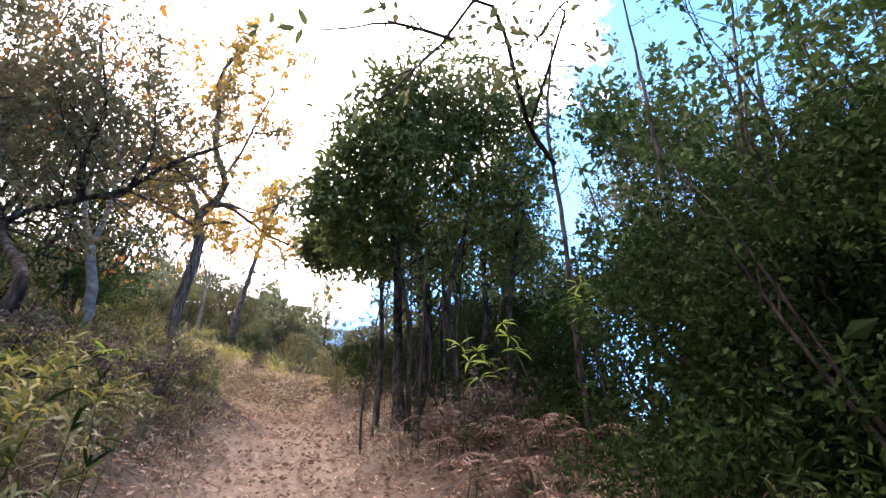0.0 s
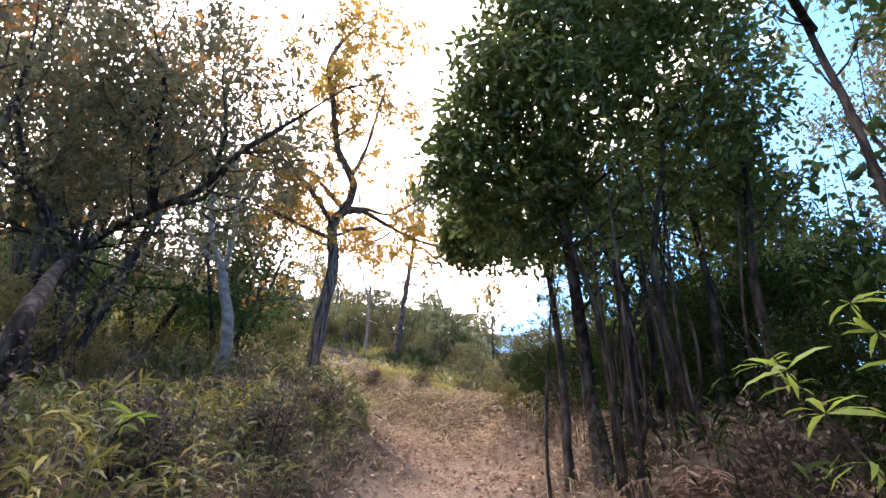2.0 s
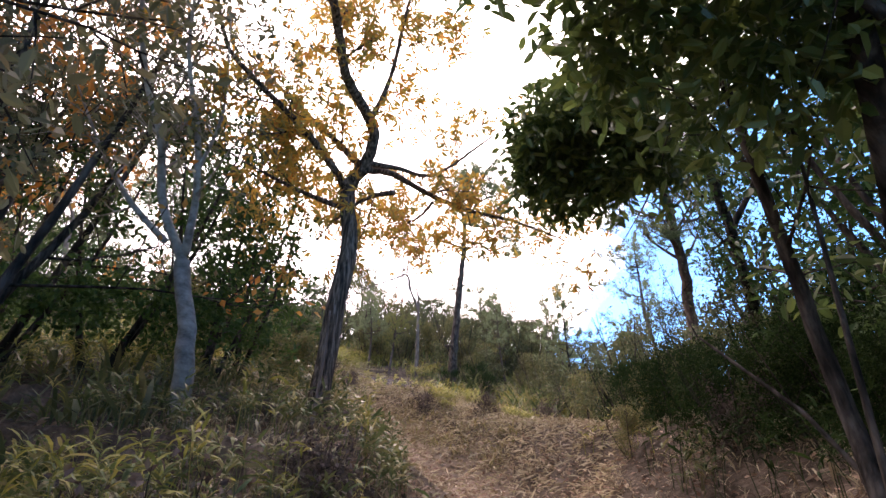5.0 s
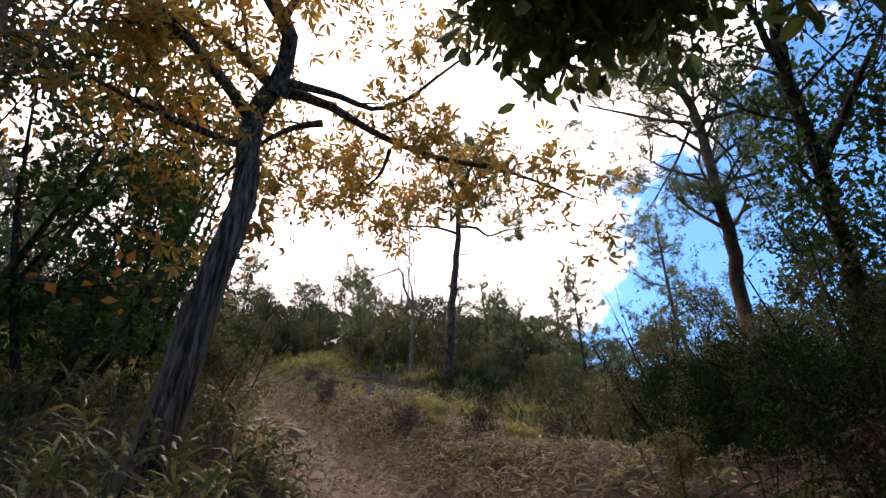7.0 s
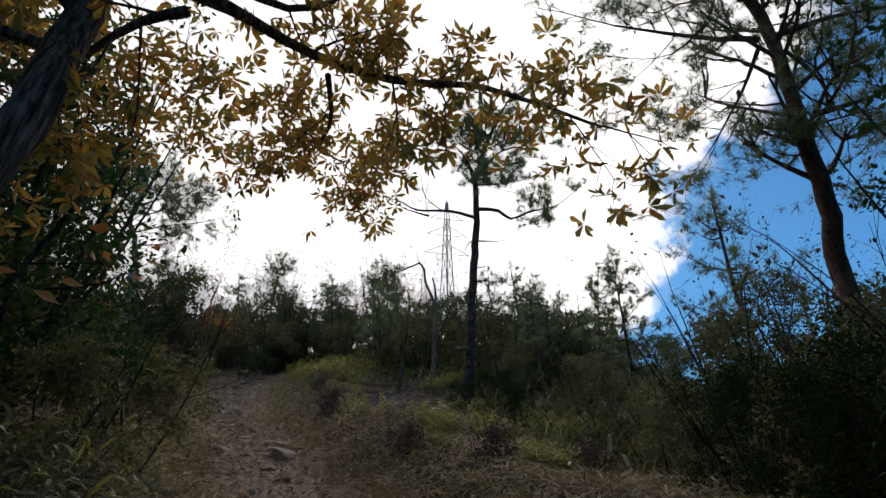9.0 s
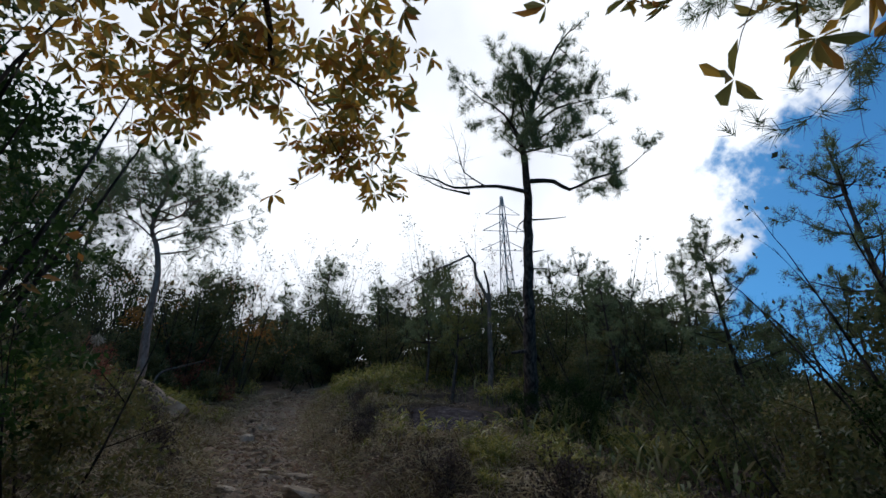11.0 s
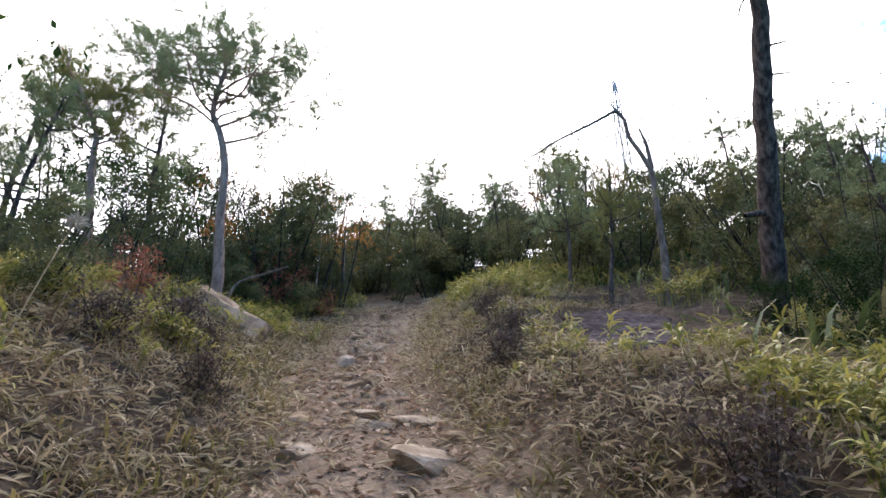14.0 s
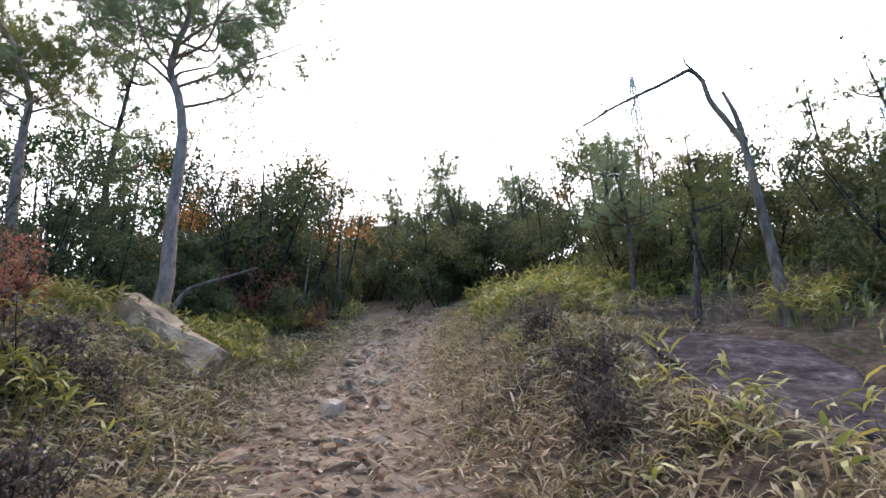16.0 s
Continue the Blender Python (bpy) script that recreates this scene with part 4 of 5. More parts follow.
def conifer(name, label, rng, tall=3.2):
    st = [([np.array((0, 0, -0.1)), np.array((0.02, 0, tall * 0.5)), np.array((0, 0.02, tall))], 0.05, 0.008, 0.6)]
    for i in range(26):
        u = 0.12 + 0.85 * i / 26
        a = i * 2.4
        L = (1 - u) * 1.0 + 0.12
        o = np.array([math.cos(a), math.sin(a), 0.35])
        st.append(([np.array((0, 0, u * tall)), np.array((0, 0, u * tall)) + o * L * 0.5, np.array((0, 0, u * tall)) + o * L], 0.012, 0.004, 0.2))
    return pine(name, label, (0, 0, 0), st, BARK_DARK, NEEDLE, rng, twig=0.22, gap=0.2, per=2, size=0.12, group="hillside conifers", level=2, kids=2)


SPIRE = conifer("spire_conifer", "pointed young conifer on the hillside", rng)

rng = np.random.default_rng(22)
for gx0 in np.arange(-27, 5, 1.45):
    for gy0 in np.arange(12.5, 27, 1.45):
        x, y = gx0 + rng.uniform(-0.6, 0.6), gy0 + rng.uniform(-0.6, 0.6)
        d, _ = trail_at(np.array(x), np.array(y))
        dist = math.hypot(x + 5.5, y - 11)
        kind = rng.choice(6, p=[0.36, 0.28, 0.05, 0.02, 0.18, 0.11])
        size = rng.uniform(0.75, 1.15)
        if (d < 1.3 and y < 16.9) or dist < 5.8 or dist > 17 or (x > -1.6 and y < 13.5) or (d < 2.8 and dist < 8.5) or (x < -12 and y < 14):
            continue
        if math.hypot(x + 8.1, y - 15.7) < 2.2 or math.hypot(x + 8.3, y - 16.9) < 1.3 or math.hypot(x + 5.9, y - 15) < 0.9:
            continue
        if kind > 3:
            size *= 0.62
        if dist < 7.5 or (kind in (2, 3) and (dist < 10 or x > -6)):
            kind = kind % 2
        s = size * (0.6 if dist < 7.5 else 0.85 if dist < 9.5 else 0.85 if x > -6 else 1.1)
        place((OLIVE, DARKB, SMALLT, AUTUMN, PINE_A, PINE_B)[kind], x, y, s, rng.uniform(0, 6.28))

# single trees on the open slope, the wood on the left bank, the thicket on the right one; some out of view only block
# sky light
for x, y, s, p in [(-14.67, 15.21, 1.05, SMALLT), (-13.96, 15.5, 0.85, AUTUMN), (-8.1, 20.6, 0.62, PINE_A), (-7.2, 20.2, 0.66, PINE_A), (-6.2, 19.0, 0.55, PINE_A), (-1.64, 17.6, 0.95, PINE_A), (-5.6, 17.4, 0.5, PINE_A), (-10.5, 18.8, 0.55, PINE_A), (-16.5, 12.6, 1.2, PINE_A), (-17.5, 10.2, 1.2, PINE_A), (-15.5, 13.6, 0.9, AUTUMN), (-17.8, 14.2, 1.0, SMALLT),
                   (-19.0, 17.2, 1.0, SMALLT), (-19.6, 16.9, 1.15, SPIRE), (-15.3, 18.9, 0.95, SMALLT), (-4.0, 17.7, 0.95, SPIRE), (-5.8, 18.6, 0.8, DARKB),
                   (-9.0, 17.1, 0.62, PINE_B)]:
    place(p, x, y, s, rng.uniform(0, 6.28))
for x, y, s, p in [(-7.2, 8.9, 0.9, OLIVE), (-6.2, 9.9, 0.7, OLIVE), (-5.8, 8.0, 0.82, EVERT), (-6.3, 8.9, 0.62, EVERT), (-6.8, 7.5, 0.9, EVERT), (-7.0, 6.6, 0.85, EVERT), (-6.0, 5.2, 0.8, OLIVE), (-8.6, 9.6, 0.8, OLIVE), (-5.3, 8.9, 0.6, OLIVE), (-5.0, 3.4, 0.7, OLIVE),
                   (-6.9, 3.6, 0.9, EVERT), (-9.5, 7.4, 0.6, EVERT), (-5.4, 1.6, 0.8, EVERT), (-3.9, 0.6, 0.6, EVERT), (-9.6, 10.6, 0.5, DARKB), (-10.5, 9.2, 0.42, EVERT), (-4.9, 5.4, 0.5, OLIVE),
                   (-0.2, 9.9, 0.7, DARKB), (0.9, 10.6, 0.85, DARKB), (1.4, 8.8, 0.8, EVERT), (-1.6, 11.8, 0.5, DARKB), (3.0, 5.6, 1.15, EVERT), (2.2, 4.6, 1.0, EVERT), 
                   (1.75, 3.3, 1.15, DARKB), (2.4, 2.6, 1.25, DARKB), (1.9, 2.0, 1.05, DARKB), (3.4, 3.4, 1.0, EVERT), (3.8, 7.6, 1.0, EVERT), (1.5, 12.3, 0.75, SMALLT), (0.4, 13.5, 0.7, SMALLT), (2.8, 10.0, 0.85, EVERT),
                   # evergreens behind and beside the start, added out of view to block sky light
                   (3.2, 1.2, 1.0, EVERT), (2.6, -0.6, 0.9, EVERT), (1.9, -2.6, 0.9, EVERT), (-2.9, -1.4, 0.9, EVERT), (-1.8, -3.6, 0.9, EVERT), (0.6, -5.0, 1.1, EVERT), (-4.2, -2.8, 1.1, EVERT), (4.6, -2.0, 1.1, EVERT), (5.2, 5.0, 1.1, EVERT), (5.6, 9.0, 1.0, EVERT), (-0.9, -6.2, 1.1, EVERT),
                   (-0.7, 10.5, 0.85, DARKB), (-1.5, 11.2, 0.75, OLIVE), (-0.2, 8.9, 0.7, DARKB), (0.4, 9.4, 1.0, DARKB), (-2.1, 12.4, 0.8, DARKB), (-0.9, 12.2, 0.95, DARKB), (-2.9, 13.3, 0.7, OLIVE), (0.7, 8.1, 0.9, DARKB), (0.3, 11.4, 1.1, DARKB),
                   (-3.6, 14.2, 0.7, DARKB), (-1.9, 9.75, 0.35, OLIVE), (-2.2, 14.4, 1.0, DARKB), (-0.8, 14.0, 1.1, DARKB), (0.6, 14.6, 0.8, SMALLT), (-1.4, 16.2, 0.85, SMALLT), (0.2, 17.4, 0.9, SMALLT), (1.8, 16.0, 0.9, SMALLT), (1.0, 19.5, 1.0, SMALLT), (3.0, 13.0, 0.8, EVERT), (2.8, 18.0, 0.9, EVERT),
                   (-14.4, 12.0, 0.9, SMALLT), (-16.0, 11.2, 0.8, EVERT), (-15.0, 14.8, 0.9, SMALLT), (-17.0, 13.4, 0.8, EVERT), (-14.6, 13.4, 0.8, DARKB), (-13.3, 11.4, 0.6, DARKB), (-15.2, 9.8, 1.0, PINE_B), (-18.4, 12.0, 0.9, EVERT), (-12.6, 10.4, 0.7, PINE_A), (-13.2, 9.2, 0.55, EVERT), (-16.6, 15.6, 0.8, DARKB), (-18.2, 16.0, 0.9, DARKB), (-11.6, 9.6, 0.6, DARKB),
                   (-20.5, 13.5, 1.0, EVERT), (-20.0, 18.5, 0.8, EVERT), (-9.6, 10.0, 0.45, OLIVE),
                   # first four: unseen evergreens added by the start to shade the right bank
                   (2.6, 0.7, 0.85, EVERT), (2.3, -0.9, 0.9, EVERT), (-2.0, -1.3, 0.8, EVERT), (0.3, -2.9, 0.9, EVERT), (1.45, 2.7, 0.9, DARKB), (1.9, 4.0, 1.2, DARKB), (2.7, 3.4, 1.4, DARKB), (1.7, 1.8, 0.85, DARKB), (2.0, 2.5, 1.2, DARKB), (2.4, 1.7, 1.2, DARKB), (2.9, 2.4, 0.9, EVERT), (3.9, 4.6, 1.0, EVERT), (4.4, 2.4, 1.2, EVERT),
                   (-5.9, 5.6, 1.9, AUTUMN), (-7.2, 6.6, 1.9, AUTUMN), (-6.0, 4.2, 1.05, GREYT), (-6.4, 5.8, 0.95, GREYT), (-4.6, 1.9, 0.95, GREYT), (-7.8, 4.9, 1.15, GREYT), (-8.4, 6.2, 1.4, AUTUMN), (-5.8, 2.6, 2.1, AUTUMN), (-9.0, 4.0, 2.2, AUTUMN), (3.5, 6.4, 1.05, GREYT), (4.6, 6.6, 1.1, GREYT), (3.4, 9.2, 1.0, GREYT),
                   (0.9, 7.0, 0.8, DARKB), (0.2, 7.5, 0.65, DARKB), (1.3, 6.2, 0.9, DARKB), (-0.35, 7.5, 0.4, DARKB), (1.0, 5.4, 0.7, DARKB), (0.7, 6.5, 0.75, DARKB), (1.6, 7.7, 1.0, DARKB), (0.2, 8.5, 0.6, DARKB),
                   (-14.2, 17.9, 1.1, OLIVE), (-15.0, 18.3, 1.1, DARKB), (-16.0, 17.6, 1.1, OLIVE), (-14.4, 19.0, 1.2, DARKB), (-16.6, 18.6, 1.2, DARKB), (-17.4, 17.8, 1.1, OLIVE), (-15.6, 19.6, 1.3, DARKB), (-16.0, 16.2, 0.7, OLIVE), (-14.9, 15.9, 0.6, DARKB), (-17.0, 20.4, 1.4, DARKB),
                   (-7.2, 18.3, 0.95, DARKB), (-6.2, 17.4, 0.85, OLIVE), (-6.6, 19.4, 1.1, DARKB), (-7.8, 19.2, 1.1, OLIVE), (-9.4, 18.7, 0.9, DARKB), (-10.4, 18.2, 0.9, OLIVE), (-5.4, 18.8, 1.0, DARKB), (-4.6, 16.2, 0.7, OLIVE),
                   (-14.8, 13.9, 1.0, DARKB), (-15.8, 14.5, 1.1, OLIVE), (-16.6, 13.8, 1.2, DARKB), (-13.9, 12.5, 0.8, DARKB), (-17.6, 15.0, 1.2, DARKB), (-15.0, 12.8, 1.0, OLIVE), (-14.2, 11.3, 0.8, DARKB),
                   (-14.9, 16.2, 0.5, OLIVE), (-14.0, 15.4, 0.45, DARKB), (-13.6, 14.6, 0.5, OLIVE), (-15.8, 15.2, 0.7, DARKB), (-13.6, 13.4, 0.55, DARKB), (-14.5, 12.7, 0.7, OLIVE), (-16.9, 17.9, 0.7, OLIVE), (-18.0, 19.2, 0.9, DARKB), (-18.6, 18.0, 0.9, OLIVE), (-19.4, 19.6, 1.0, DARKB),
                   (-14.4, 20.6, 0.9, OLIVE), (-15.4, 21.6, 1.0, DARKB), (-16.2, 22.8, 1.0, OLIVE), (-17.4, 24.6, 1.1, DARKB), (-19.0, 24.4, 1.1, OLIVE), (-20.2, 22.6, 1.1, DARKB), (-19.6, 21.2, 1.0, OLIVE),
                   (-6.9, 17.9, 0.8, OLIVE), (-5.9, 16.5, 0.6, DARKB), (-6.0, 18.2, 0.9, OLIVE), (-9.0, 19.6, 0.9, OLIVE), (-7.1, 20.6, 1.1, DARKB), (-5.8, 20.4, 1.1, OLIVE),
                   # first four: evergreens added to keep sky light off the right bank
                   (0.9, 8.7, 1.0, EVERT), (1.4, 10.2, 1.0, EVERT), (1.0, 12.4, 0.85, EVERT), (2.4, 11.8, 1.0, EVERT), (-14.6, 11.6, 1.0, DARKB), (-15.6, 10.4, 1.1, DARKB), (-16.4, 11.8, 1.2, DARKB), (-15.0, 10.0, 1.0, DARKB), (-16.8, 10.8, 1.3, DARKB), (-13.9, 10.6, 0.8, DARKB), (-15.9, 12.6, 1.1, DARKB),
                   (0.0, 10.9, 0.85, EVERT), (-0.1, 12.6, 0.7, EVERT), (3.0, 0.2, 1.35, EVERT), 
                   # last three: evergreens added unseen behind the start to close off the sky
                   (-7.3, 9.1, 0.75, EVERT), (-1.6, -2.2, 1.2, EVERT), (1.4, -4.2, 1.4, EVERT), (-3.4, -4.4, 1.4, EVERT)]:
    # right-bank shrubs take the leaf colour with shade in it
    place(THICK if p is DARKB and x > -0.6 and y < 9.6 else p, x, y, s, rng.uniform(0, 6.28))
for x, y, s in [(-8.9, 11.7, 0.45), (-10.1, 12.0, 0.4), (-8.0, 13.9, 0.4), (-8.3, 14.3, 0.45), (-9.3, 15.0, 0.4), (-9.15, 11.05, 0.5), (-9.9, 11.7, 0.6), (-5.6, 12.7, 0.45), (-4.4, 12.6, 0.5), (-2.9, 5.4, 0.6), (-2.6, 3.9, 0.55), (-3.2, 6.6, 0.5), (-2.5, 3.0, 0.55), (0.4, 4.7, 0.6), (-1.0, 9.0, 0.5), (-3.4, 12.6, 0.5)]:
    place(DRYB, x, y, s, rng.uniform(0, 6.28))
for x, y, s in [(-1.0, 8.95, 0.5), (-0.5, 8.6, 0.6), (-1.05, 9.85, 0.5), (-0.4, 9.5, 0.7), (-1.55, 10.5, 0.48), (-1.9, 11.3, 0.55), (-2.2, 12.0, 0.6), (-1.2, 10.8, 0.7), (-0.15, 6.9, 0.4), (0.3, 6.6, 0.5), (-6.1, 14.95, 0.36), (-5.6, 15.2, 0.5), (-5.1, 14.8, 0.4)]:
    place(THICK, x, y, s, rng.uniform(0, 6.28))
for x, y, s in [(-11.0, 11.5, 0.62), (-11.5, 11.2, 0.5), (-16.2, 15.9, 0.8), (-13.62, 15.0, 0.45)]:
    place(REDB, x, y, s, rng.uniform(0, 6.28))
for o in (DRYB, THICK, OLIVE, DARKB, SMALLT, EVERT, GREYT, AUTUMN, REDB, PINE_A, PINE_B, SPIRE):
    px, py = {"red_shrub": (-14.2, 14.4), "thicket_shrub": (2.6, 4.1), "withered_shrub": (-12.9, 11.2)}.get(o.name, (rng.uniform(-22, -14), rng.uniform(22, 27)))
    o.matrix_basis = Matrix.Translation(on_ground(px, py))


# ---- rocks ----
def rock(name, label, at, size, mat, rng, turn=0.0, tilt=(0, 0), rough=0.22, cuts=4, flat=0.0, category="rock", group=""):
    bm = bmesh.new()
    bmesh.ops.create_icosphere(bm, subdivisions=cuts, radius=1.0)
    off = rng.uniform(0, 50, 3)
    planes = rng.normal(size=(11, 3))
    planes /= np.linalg.norm(planes, axis=1)[:, None]
    for v in bm.verts:
        c = np.array(v.co)
        for n in planes:
            over = c @ n - 0.6
            if over > 0:
                c = c - n * over * 0.97
        if flat and c[2] > flat:
            c[2] = flat + (c[2] - flat) * 0.15
        k = 1 + rough * noise.fractal(Vector(c * 1.6 + off), 1.0, 2.0, 5) * 0.6
        v.co = Vector(c * k * np.array(size))
    me = bpy.data.meshes.new(name)
    bm.to_mesh(me)
    bm.free()
    me.materials.append(mat)
    for p in me.polygons:
        p.use_smooth = False if cuts < 5 else True
    ob = new(name, me)
    ob.matrix_basis = Matrix.Translation(at) @ Euler((tilt[0], tilt[1], turn)).to_matrix().to_4x4()
    return tagged(ob, label, category, group)


rng = np.random.default_rng(31)
# the slab: a long block tilted with the slope, its top stepped in ledges, its outline broken
along = Vector((-1.56, 1.97, 0.83)).normalized()
across = Vector((0.63, 0.69, 0.0)).normalized()
across = (across - along * along.dot(across)).normalized()
up = along.cross(across) if along.cross(across).z > 0 else across.cross(along)
bm = bmesh.new()
bmesh.ops.create_cube(bm, size=2.0)
bmesh.ops.bevel(bm, geom=bm.edges[:], offset=0.12, segments=2, affect="EDGES")
bmesh.ops.triangulate(bm, faces=bm.faces[:])
bmesh.ops.subdivide_edges(bm, edges=bm.edges[:], cuts=13, use_grid_fill=True)
for v in bm.verts:
    c = v.co.copy()
    u = c.x * 1.5
    w = c.y * (0.62 + 0.1 * c.x) * (1 + 0.12 * noise.fractal(Vector((c.x * 1.7, 3.0 + c.z * 0.4, 0)), 1.0, 2.0, 3))
    u += 0.13 * noise.fractal(Vector((c.y * 2.1, 7.0, c.z * 0.5)), 1.0, 2.0, 3)
    z = c.z * 0.3 - 0.3
    if c.z > 0:
        q = -u + 0.1 * noise.fractal(Vector((u, w * 2, 1.0)), 1.0, 2.0, 3)
        z -= (0.085 * float(sstep(0.12, 0.17, q)) + 0.05 * float(sstep(-0.62, -0.58, q)) + 0.07 * float(sstep(0.9, 0.96, q)) - 0.08 + 0.05 * abs(w)) * c.z
    n = 0.022 * noise.fractal(Vector((u, w, z)) * 4.0, 1.0, 2.0, 5)
    v.co = Vector((u + n, w + n, z + n * 1.3))
me = bpy.data.meshes.new("rock_slab")
bm.to_mesh(me)
bm.free()
me.materials.append(SLAB_ROCK)
for p in me.polygons:
    p.use_smooth = True
slab = tagged(new("rock_slab", me), "broad dark purple-grey rock slab bedded in the slope", "rock")
slab.matrix_basis = Matrix.Translation((-7.84, 15.54, 6.55)) @ Matrix((along, up.cross(along), up)).transposed().to_4x4()
# a wedge of stone: the hull of a few corners, subdivided and roughened
bm = bmesh.new()
for p in [(-0.62, -0.2, -0.25), (-0.6, 0.22, -0.25), (-0.5, 0.0, 0.42), (-0.36, 0.1, 0.44), (0.6, -0.1, 0.02), (0.62, 0.1, 0.0), (0.55, -0.24, -0.25), (0.5, 0.24, -0.25), (0.0, -0.2, 0.2)]:
    bm.verts.new(p)
bmesh.ops.convex_hull(bm, input=bm.verts[:])
bmesh.ops.triangulate(bm, faces=bm.faces[:])
bmesh.ops.subdivide_edges(bm, edges=bm.edges[:], cuts=5, use_grid_fill=True)
for v in bm.verts:
    v.co += Vector(v.co).normalized() * 0.035 * noise.fractal(v.co * 4, 1.0, 2.0, 4)
me = bpy.data.meshes.new("boulder")
bm.to_mesh(me)
bm.free()
me.materials.append(STONE_WARM)
boulder = new("boulder", me)
boulder.matrix_basis = Matrix.Translation(on_ground(-11.6, 12.6, -0.02)) @ Euler((0.0, 0.12, 0.85)).to_matrix().to_4x4()
tagged(boulder, "pointed tan wedge-shaped boulder leaning beside the trail", "rock")
for x, y, s, pale in [(-10.72, 13.84, 0.15, 1), (-10.95, 14.3, 0.19, 0), (-11.5, 14.3, 0.22, 0), (-11.2, 14.62, 0.2, 1), (-11.95, 14.75, 0.2, 0), (-10.75, 14.15, 0.12, 0), (-9.45, 13.2, 0.27, 0), (-9.75, 12.75, 0.22, 0), (-9.0, 13.35, 0.16, 0), (-11.75, 14.1, 0.14, 0),
                      (-8.35, 12.75, 0.27, 1), (-8.2, 12.2, 0.24, 1), (-7.9, 12.65, 0.15, 0), (-7.5, 12.7, 0.3, 1), (-7.3, 12.2, 0.18, 0), (-8.65, 12.35, 0.22, 0), (-12.3, 15.2, 0.2, 0), (-11.9, 15.4, 0.16, 1), (-12.8, 15.3, 0.17, 0), (-11.4, 15.0, 0.14, 1), (-11.0, 13.6, 0.13, 0),
                      (-0.35, 3.2, 0.16, 0), (-0.7, 3.5, 0.14, 0), (-1.1, 4.4, 0.12, 0), (-2.0, 7.9, 0.15, 0), (-2.4, 8.8, 0.16, 0), (-3.3, 9.6, 0.15, 0), (-6.9, 12.1, 0.18, 0), (-10.2, 13.2, 0.12, 1), (-13.0, 16.0, 0.2, 0), (-13.6, 16.6, 0.2, 0), (-7.7, 13.1, 0.16, 0)]:
    rock("trail_stone", "flat pale grey stone bedded in the trail" if pale else "worn brown-grey stone bedded in the trail", on_ground(x, y, s * 0.1), (s, s * rng.uniform(0.55, 0.85), s * rng.uniform(0.3, 0.55)),
         STONE if pale else STONE_WARM, rng, rng.uniform(0, 6.28), (rng.normal() * 0.15, rng.normal() * 0.15), 0.2, 3, category="stone", group="stones in the trail")
for x, y, s, pale in [(-8.09, 12.09, 0.20, 1), (-8.56, 12.41, 0.19, 0), (-8.64, 12.90, 0.22, 1), (-8.25, 13.20, 0.26, 1), (-7.83, 12.25, 0.14, 0), (-11.28, 14.27, 0.16, 1), (-11.81, 14.74, 0.14, 1), (-10.75, 13.91, 0.15, 0), (-11.05, 13.34, 0.24, 1), (-9.83, 13.45, 0.26, 1), (-12.06, 14.58, 0.12, 0), (-11.51, 14.57, 0.13, 1), (-12.18, 15.01, 0.20, 1), (-12.50, 15.63, 0.16, 0)]:
    rock("trail_stone", "broad flat grey-buff stone bedded in the trail", on_ground(x, y, 0.02), (s, s * rng.uniform(0.6, 0.85), s * rng.uniform(0.3, 0.42)),
         STONE if pale else STONE_WARM, rng, rng.uniform(0, 6.28), (rng.normal() * 0.1, rng.normal() * 0.1), 0.16, 3, 0.4, category="stone", group="stones in the trail")
for i in range(18):
    x, y, s = -11.05 + rng.normal() * 0.35, 14.2 + rng.normal() * 0.3, rng.uniform(0.07, 0.15)
    rock("trail_stone", "angular buff stone heaped with others in the trail", on_ground(x, y, 0.0), (s, s * rng.uniform(0.65, 0.9), s * rng.uniform(0.5, 0.8)), STONE_WARM if i % 3 else STONE, rng, rng.uniform(0, 6.28),
         (rng.normal() * 0.25, rng.normal() * 0.25), 0.2, 3, category="stone", group="stones in the trail")
rock("pale_stone", "blocky pale buff stone standing in the trail", on_ground(-10.4, 13.71, -0.05), (0.12, 0.1, 0.12), STONE_PALE, rng, 0.5, (0.1, 0.15), 0.14, 3, category="stone")
for i in range(75):
    u = rng.uniform(6.6, 11.6)
    k = int(u)
    p = TRAIL[k] + (TRAIL[k + 1] - TRAIL[k]) * (u - k)
    x, y, s = p[0] + rng.normal() * 0.26, p[1] + rng.normal() * 0.26, rng.uniform(0.04, 0.11)
    rock("trail_stone", "rough buff stone lying loose in the trail", on_ground(x, y, 0.0), (s, s * rng.uniform(0.6, 0.9), s * rng.uniform(0.4, 0.75)), STONE if i % 3 else STONE_WARM, rng, rng.uniform(0, 6.28),
         (rng.normal() * 0.25, rng.normal() * 0.25), 0.2, 2, category="stone", group="stones in the trail")
for i in range(160):
    u = rng.uniform(1, 12)
    k = int(u)
    p = TRAIL[k] + (TRAIL[min(k + 1, 13)] - TRAIL[k]) * (u - k)
    x, y = p[0] + rng.normal() * 0.5, p[1] + rng.normal() * 0.5
    s = rng.uniform(0.02, 0.06)
    rock("pebble", "small pebble on the trail", on_ground(x, y, 0.0), (s, s * 0.8, s * 0.6), STONE_WARM if i % 3 else STONE, rng, rng.uniform(0, 6.28), (0, 0), 0.2, 2, category="stone", group="pebbles on the trail")


# ---- ground cover ----
def spots(rng, n, box, keep):
    x, y = rng.uniform(box[0], box[1], n), rng.uniform(box[2], box[3], n)
    d, _ = trail_at(x, y)
    m = keep(x, y, d)
    return x[m], y[m]


